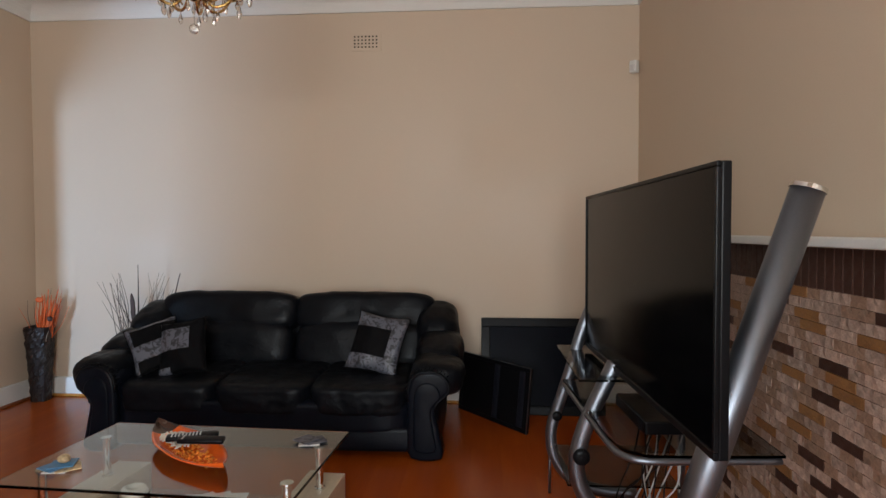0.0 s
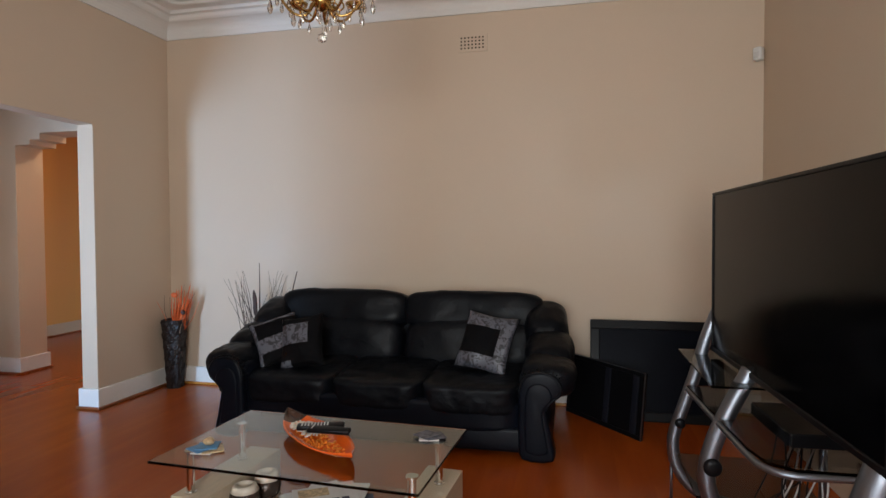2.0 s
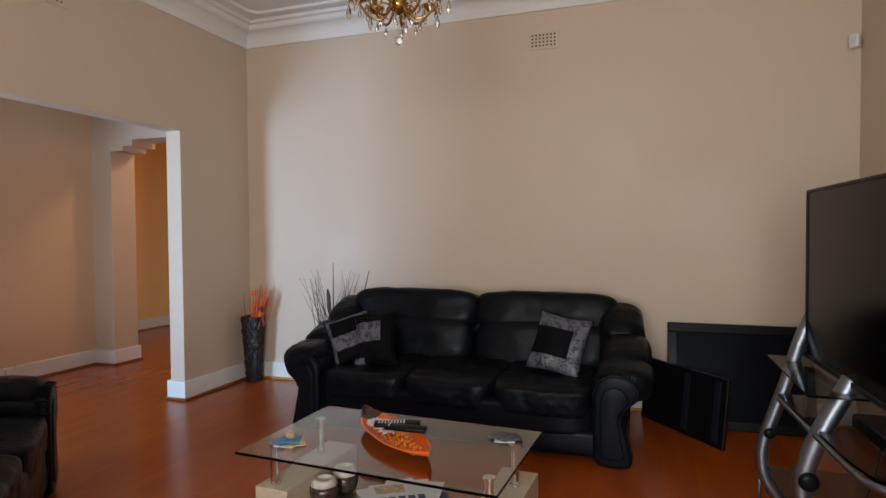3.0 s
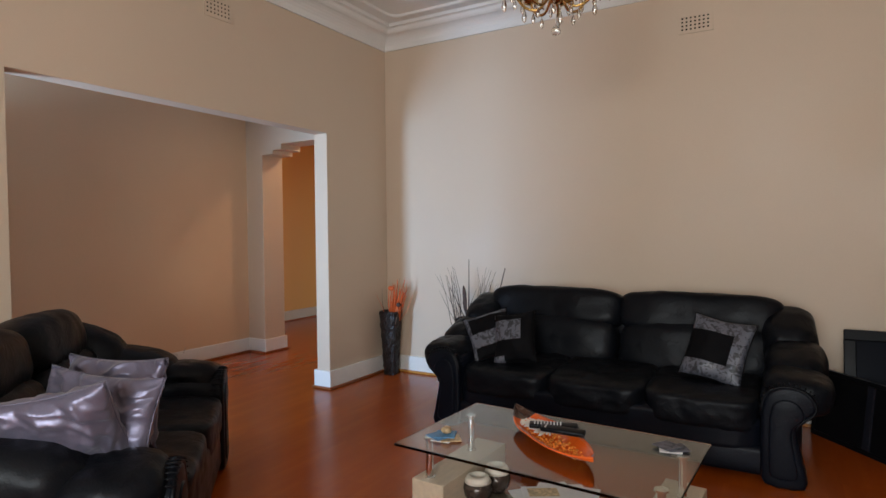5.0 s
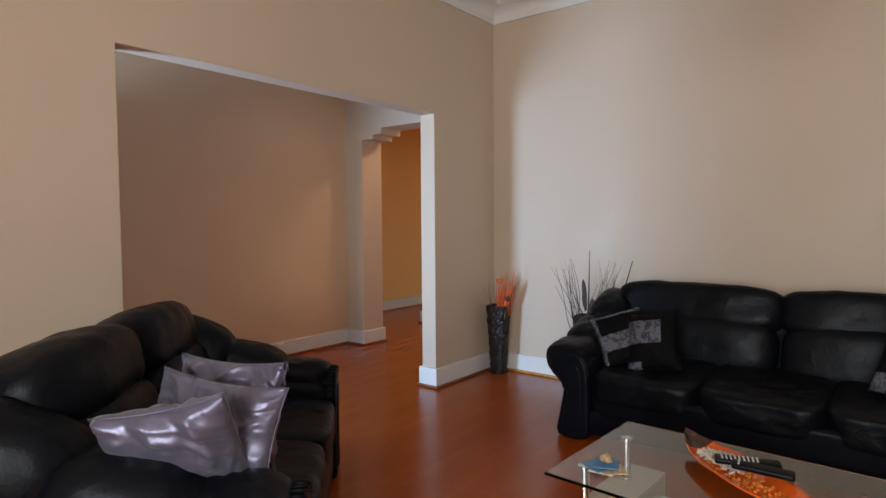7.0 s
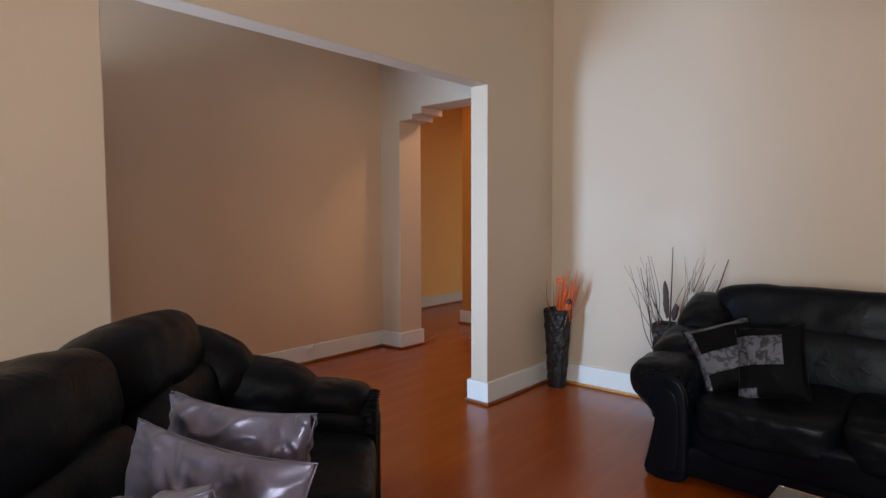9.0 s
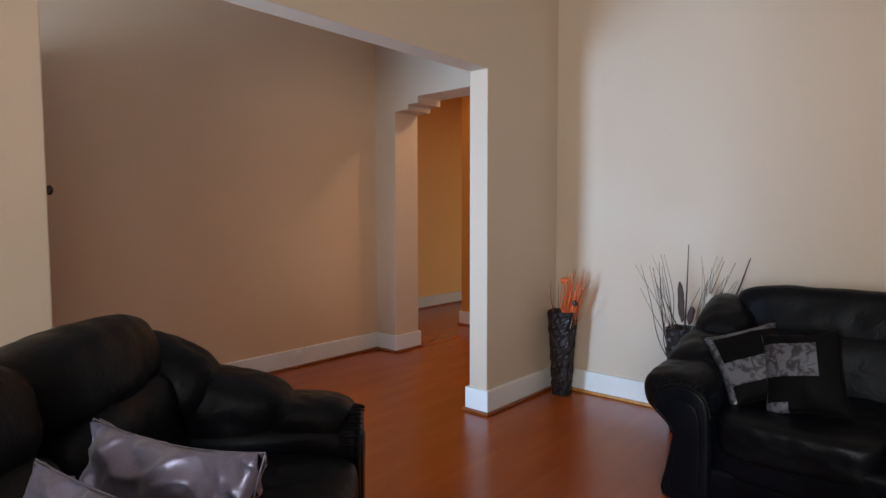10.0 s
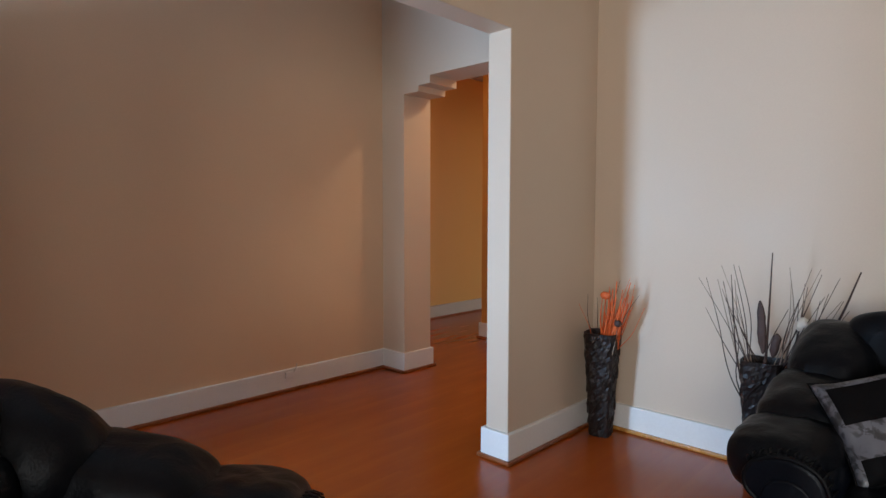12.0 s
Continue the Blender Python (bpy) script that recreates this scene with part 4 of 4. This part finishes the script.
v2 = vase(pose(-3.06, 4.90, 0, 0, 0, 5), 0.63, 0.092, 0.06, "tall dark woven vase with dry brown twigs")
for k in range(38):
    a = rg.uniform(2.4, 3.6) if k % 5 < 2 else rg.uniform(-0.6, 0.6)
    lean = rg.uniform(0.10, 0.36)
    top = Vector((lean * math.cos(a), 0.3 * lean * math.sin(a) - 0.03, rg.uniform(0.85, 1.10)))
    twig(v2, rg, Vector((rg.uniform(-0.04, 0.04), rg.uniform(-0.03, 0.03), 0.3)), top, rg.uniform(0.0028, 0.0055), PALETWIG if k % 6 == 0 else TWIG)
twig(v2, rg, Vector((0, 0, 0.3)), Vector((0.03, -0.03, 1.16)), 0.010, MATTE, bend=0.01)
twig(v2, rg, Vector((0.03, 0, 0.3)), Vector((0.38, -0.05, 1.09)), 0.012, MATTE, bend=0.03)
seed_head(v2, (0.0, -0.06, 0.80), (0.019, 0.011, 0.13), MATTE, (0, -4, 0), "dried_leaf")
seed_head(v2, (0.06, -0.06, 0.72), (0.020, 0.012, 0.06), MATTE, (0, 10, 0), "dried_leaf")
seed_head(v2, (0.17, -0.06, 0.83), (0.028, 0.02, 0.035), CREAM, (0, 20, 0), "shell_flower")


# ---- chandelier ----
CX, CY, CZ = -1.46, 2.76, 2.282
t = thing("chandelier", pose(CX, CY, CZ), "small brass chandelier hung with crystal drops", "chandelier")
bm = bmesh.new()
lathe(bm, [(0.006, 0.12), (0.022, 0.128), (0.040, 0.150), (0.044, 0.175), (0.030, 0.20), (0.016, 0.215), (0.020, 0.24), (0.034, 0.27), (0.020, 0.31), (0.012, 0.40), (0.026, 0.46), (0.010, 0.52), (0.005, 0.55)], 24, pose(0, 0, 0.02))
part("stem", bm, BRASS, t, smooth=True)
bm = bmesh.new()
tube(bm, [(0, 0, 0.54), (0, 0, ZC - CZ)], 0.006, 8)
part("rod", bm, BRASS, t)
bm = bmesh.new()
lathe(bm, [(0.06, ZC - CZ - 0.03), (0.07, ZC - CZ - 0.001)], 24)
part("ceiling_rose", bm, BRASS, t)


def crystal(bm, x, y, z, s):
    for k, (r, dz) in enumerate(((0.35, 0.0),)):
        lathe(bm, [(0.0008, 0), (0.005 * s, -0.006 * s), (0.0008, -0.012 * s), (0.004 * s, -0.02 * s), (0.009 * s, -0.04 * s), (0.006 * s, -0.052 * s), (0.0008, -0.058 * s)], 7, pose(x, y, z))


for k in range(8):
    a = 2 * math.pi * k / 8 + 0.25
    ca, sa = math.cos(a), math.sin(a)
    bm = bmesh.new()
    tube(bm, [Vector((p.x * ca, p.x * sa, p.z)) for p in curve([(0.03, 0, 0.18), (0.075, 0, 0.125), (0.13, 0, 0.135), (0.17, 0, 0.18), (0.19, 0, 0.215)], 6)], 0.0065, 8)
    arm = part("arm", bm, BRASS, t, smooth=True)
    bm = bmesh.new()
    tube(bm, [Vector((p.x * ca, p.x * sa, p.z)) for p in curve([(0.04, 0, 0.19), (0.08, 0, 0.20), (0.10, 0, 0.165), (0.085, 0, 0.145)], 5)], 0.004, 6)
    part("curl", bm, BRASS, arm, smooth=True)
    bm = bmesh.new()
    lathe(bm, [(0.012, 0.20), (0.040, 0.215), (0.046, 0.228), (0.040, 0.23), (0.012, 0.222), (0.012, 0.32)], 18, pose(0.19 * ca, 0.19 * sa, 0))
    part("candle_cup", bm, BRASS, arm, smooth=True)
    for j in range(4):
        b = a + 2 * math.pi * j / 4
        bm = bmesh.new()
        crystal(bm, 0.19 * ca + 0.042 * math.cos(b), 0.19 * sa + 0.042 * math.sin(b), 0.215, 1.15 if j else 1.5)
        part("crystal_drop", bm, CRYSTAL, t, "clear crystal drop")
    bm = bmesh.new()
    crystal(bm, 0.10 * ca, 0.10 * sa, 0.125, 1.1)
    part("crystal_drop", bm, CRYSTAL, t, "clear crystal drop")
bm = bmesh.new()
bmesh.ops.create_icosphere(bm, subdivisions=2, radius=0.022, matrix=pose(0, 0, 0.022))
tube(bm, [(0, 0, 0.04), (0, 0, 0.13)], 0.004, 6)
part("crystal_ball", bm, CRYSTAL, t, "faceted crystal ball")

# added lamp, out of view, that brightens the passage and the nib
t = thing("added_ceiling_lamp", pose(-4.75, 6.0, ZC - 0.3), "added unseen ceiling lamp that warms the passage and nib", "lamp")
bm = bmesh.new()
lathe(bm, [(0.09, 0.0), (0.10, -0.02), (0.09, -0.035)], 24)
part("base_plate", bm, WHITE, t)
lamp = bpy.data.lights.new("passage_fill_light", "POINT")
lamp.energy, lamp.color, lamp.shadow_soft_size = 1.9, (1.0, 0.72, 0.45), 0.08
new("passage_fill_light", lamp).matrix_world = pose(-4.75, 6.0, ZC - 0.42)

# small telephone socket on the hall baseboard
t = thing("wall_socket", pose(XHW + 0.022, 4.12, 0.125), "small white telephone socket on the baseboard", "socket")
one_box("plate", (0, 0.022, -0.035, 0.035, -0.025, 0.025), WHITE, t, 0.005)
bm = bmesh.new()
tube(bm, curve([(0.012, 0.035, 0.01), (0.012, 0.06, 0.05), (0.008, 0.07, 0.075)], 5), 0.003, 6)
part("wire", bm, CABLE, t, smooth=True)

# ---- fireplace surround on the east wall ----
FY0, FY1 = 0.6, 3.35
XB = XE - 0.03
base = one_box("grout_bed", (XB, XE, FY0, FY1, 0.0, 1.37), GROUT, east)
mantel = tagged(one_box("mantel_trim", (XB - 0.11, XE, FY0 - 0.05, FY1 + 0.05, 1.372, 1.405), WHITE, None, 0.005), "white painted mantel shelf", "mantel", kind="structure")
rg = random.Random(11)


def brick_mesh(name, ly, lz, depth, rough, mat, seed):
    bm = bmesh.new()
    r = random.Random(seed)
    ny, nz = (4, 2) if rough else (1, 1)
    grid = [[bm.verts.new((-depth - (r.uniform(-rough, rough) if 0 < i < ny or 0 < j < nz else 0), -ly / 2 + ly * i / ny, -lz / 2 + lz * j / nz)) for j in range(nz + 1)] for i in range(ny + 1)]
    for i in range(ny):
        for j in range(nz):
            bm.faces.new((grid[i][j], grid[i][j + 1], grid[i + 1][j + 1], grid[i + 1][j]))
    ring = [grid[i][0] for i in range(ny + 1)] + [grid[ny][j] for j in range(1, nz + 1)] + [grid[i][nz] for i in range(ny - 1, -1, -1)] + [grid[0][j] for j in range(nz - 1, 0, -1)]
    low = [bm.verts.new((0.002, v.co.y, v.co.z)) for v in ring]
    for i in range(len(ring)):
        j = (i + 1) % len(ring)
        bm.faces.new((ring[i], ring[j], low[j], low[i]))
    bmesh.ops.recalc_face_normals(bm, faces=bm.faces[:])
    me = bpy.data.meshes.new(name)
    bm.to_mesh(me)
    bm.free()
    me.materials.append(mat)
    return me


PY, PZ = 0.172, 0.0405
half_stone = [brick_mesh("brick", PY / 2 - 0.002, PZ - 0.002, 0.007, 0.003, BRICKS[0 if k < 5 else 3], k) for k in range(8)]
dark = brick_mesh("brick", PY - 0.004, PZ - 0.003, 0.008, 0.0, BRICKS[1], 1)
ochre = [brick_mesh("brick", PY - 0.004, PZ - 0.003, 0.008, 0.002, BRICKS[2], k) for k in range(3)]
soldier = brick_mesh("brick", 0.044, 0.150, 0.004, 0.0, BRICKS[1], 3)
rest = bmesh.new()


def lay(me, y, z):
    if 1.55 < y < 2.75:
        ob = new("brick", me)
        ob.parent = east
        ob.matrix_basis = pose(XB, y, z)
    else:
        n0 = len(rest.faces)
        rest.from_mesh(me)
        rest.verts.ensure_lookup_table()
        rest.faces.ensure_lookup_table()
        slot = BRICKS.index(me.materials[0])
        vs = set()
        for f in rest.faces[n0:]:
            f.material_index = slot
            vs.update(f.verts)
        bmesh.ops.translate(rest, verts=list(vs), vec=(XB, y, z))


ROWS_N = 30
for j in range(ROWS_N):
    z = PZ * (j + 0.5)
    shift = (PY / 2) * ((j * 3) % 4) / 2
    i, last = 0, 0
    y = FY0 + 0.02 - shift
    while y < FY1 - 0.05:
        pick = rg.random()
        kind = 1 if pick < 0.18 and last == 0 else 3 if 0.18 < pick < 0.36 and last == 0 else 0
        last = kind
        if kind == 1:
            if y > FY0:
                lay(dark, y + PY / 2, z)
        elif kind == 3:
            if y > FY0:
                lay(ochre[(i + j) % 3], y + PY / 2, z)
        else:
            for h in (0.25, 0.75):
                if y + PY * h - 0.05 > FY0:
                    lay(half_stone[rg.randrange(8)], y + PY * h, z)
        y += PY
        i += 1
y = FY0 + 0.035
while y < FY1 - 0.03:
    lay(soldier, y, 1.29)
    y += 0.0525
ob = part("brick_rest", rest, BRICKS, east)
ob["kind"] = "stuff"

# ---- floor boards ----
BW, BLN = 0.19, 1.25
rg = random.Random(5)
bm = bmesh.new()
box(bm, -BW / 2, BW / 2, -BLN / 2, BLN / 2, -0.0018, 0.0)
me = bpy.data.meshes.new("plank")
bm.to_mesh(me)
bm.free()
me.materials.append(FLOOR)
nx = int((1.2 + 7.7) / BW) + 1
for i in range(nx):
    x = -7.7 + BW * (i + 0.5)
    off = rg.uniform(0, BLN)
    y = -2.2 - off + BLN / 2
    while y < 10.0:
        inside = -2.0 < y and (x > -6.4 or y > 4.4) and (y < 5.9 or x < -3.0)
        if inside:
            ob = new("plank", me)
            ob.parent = floor
            ob.matrix_basis = pose(x, y, 0)
        y += BLN
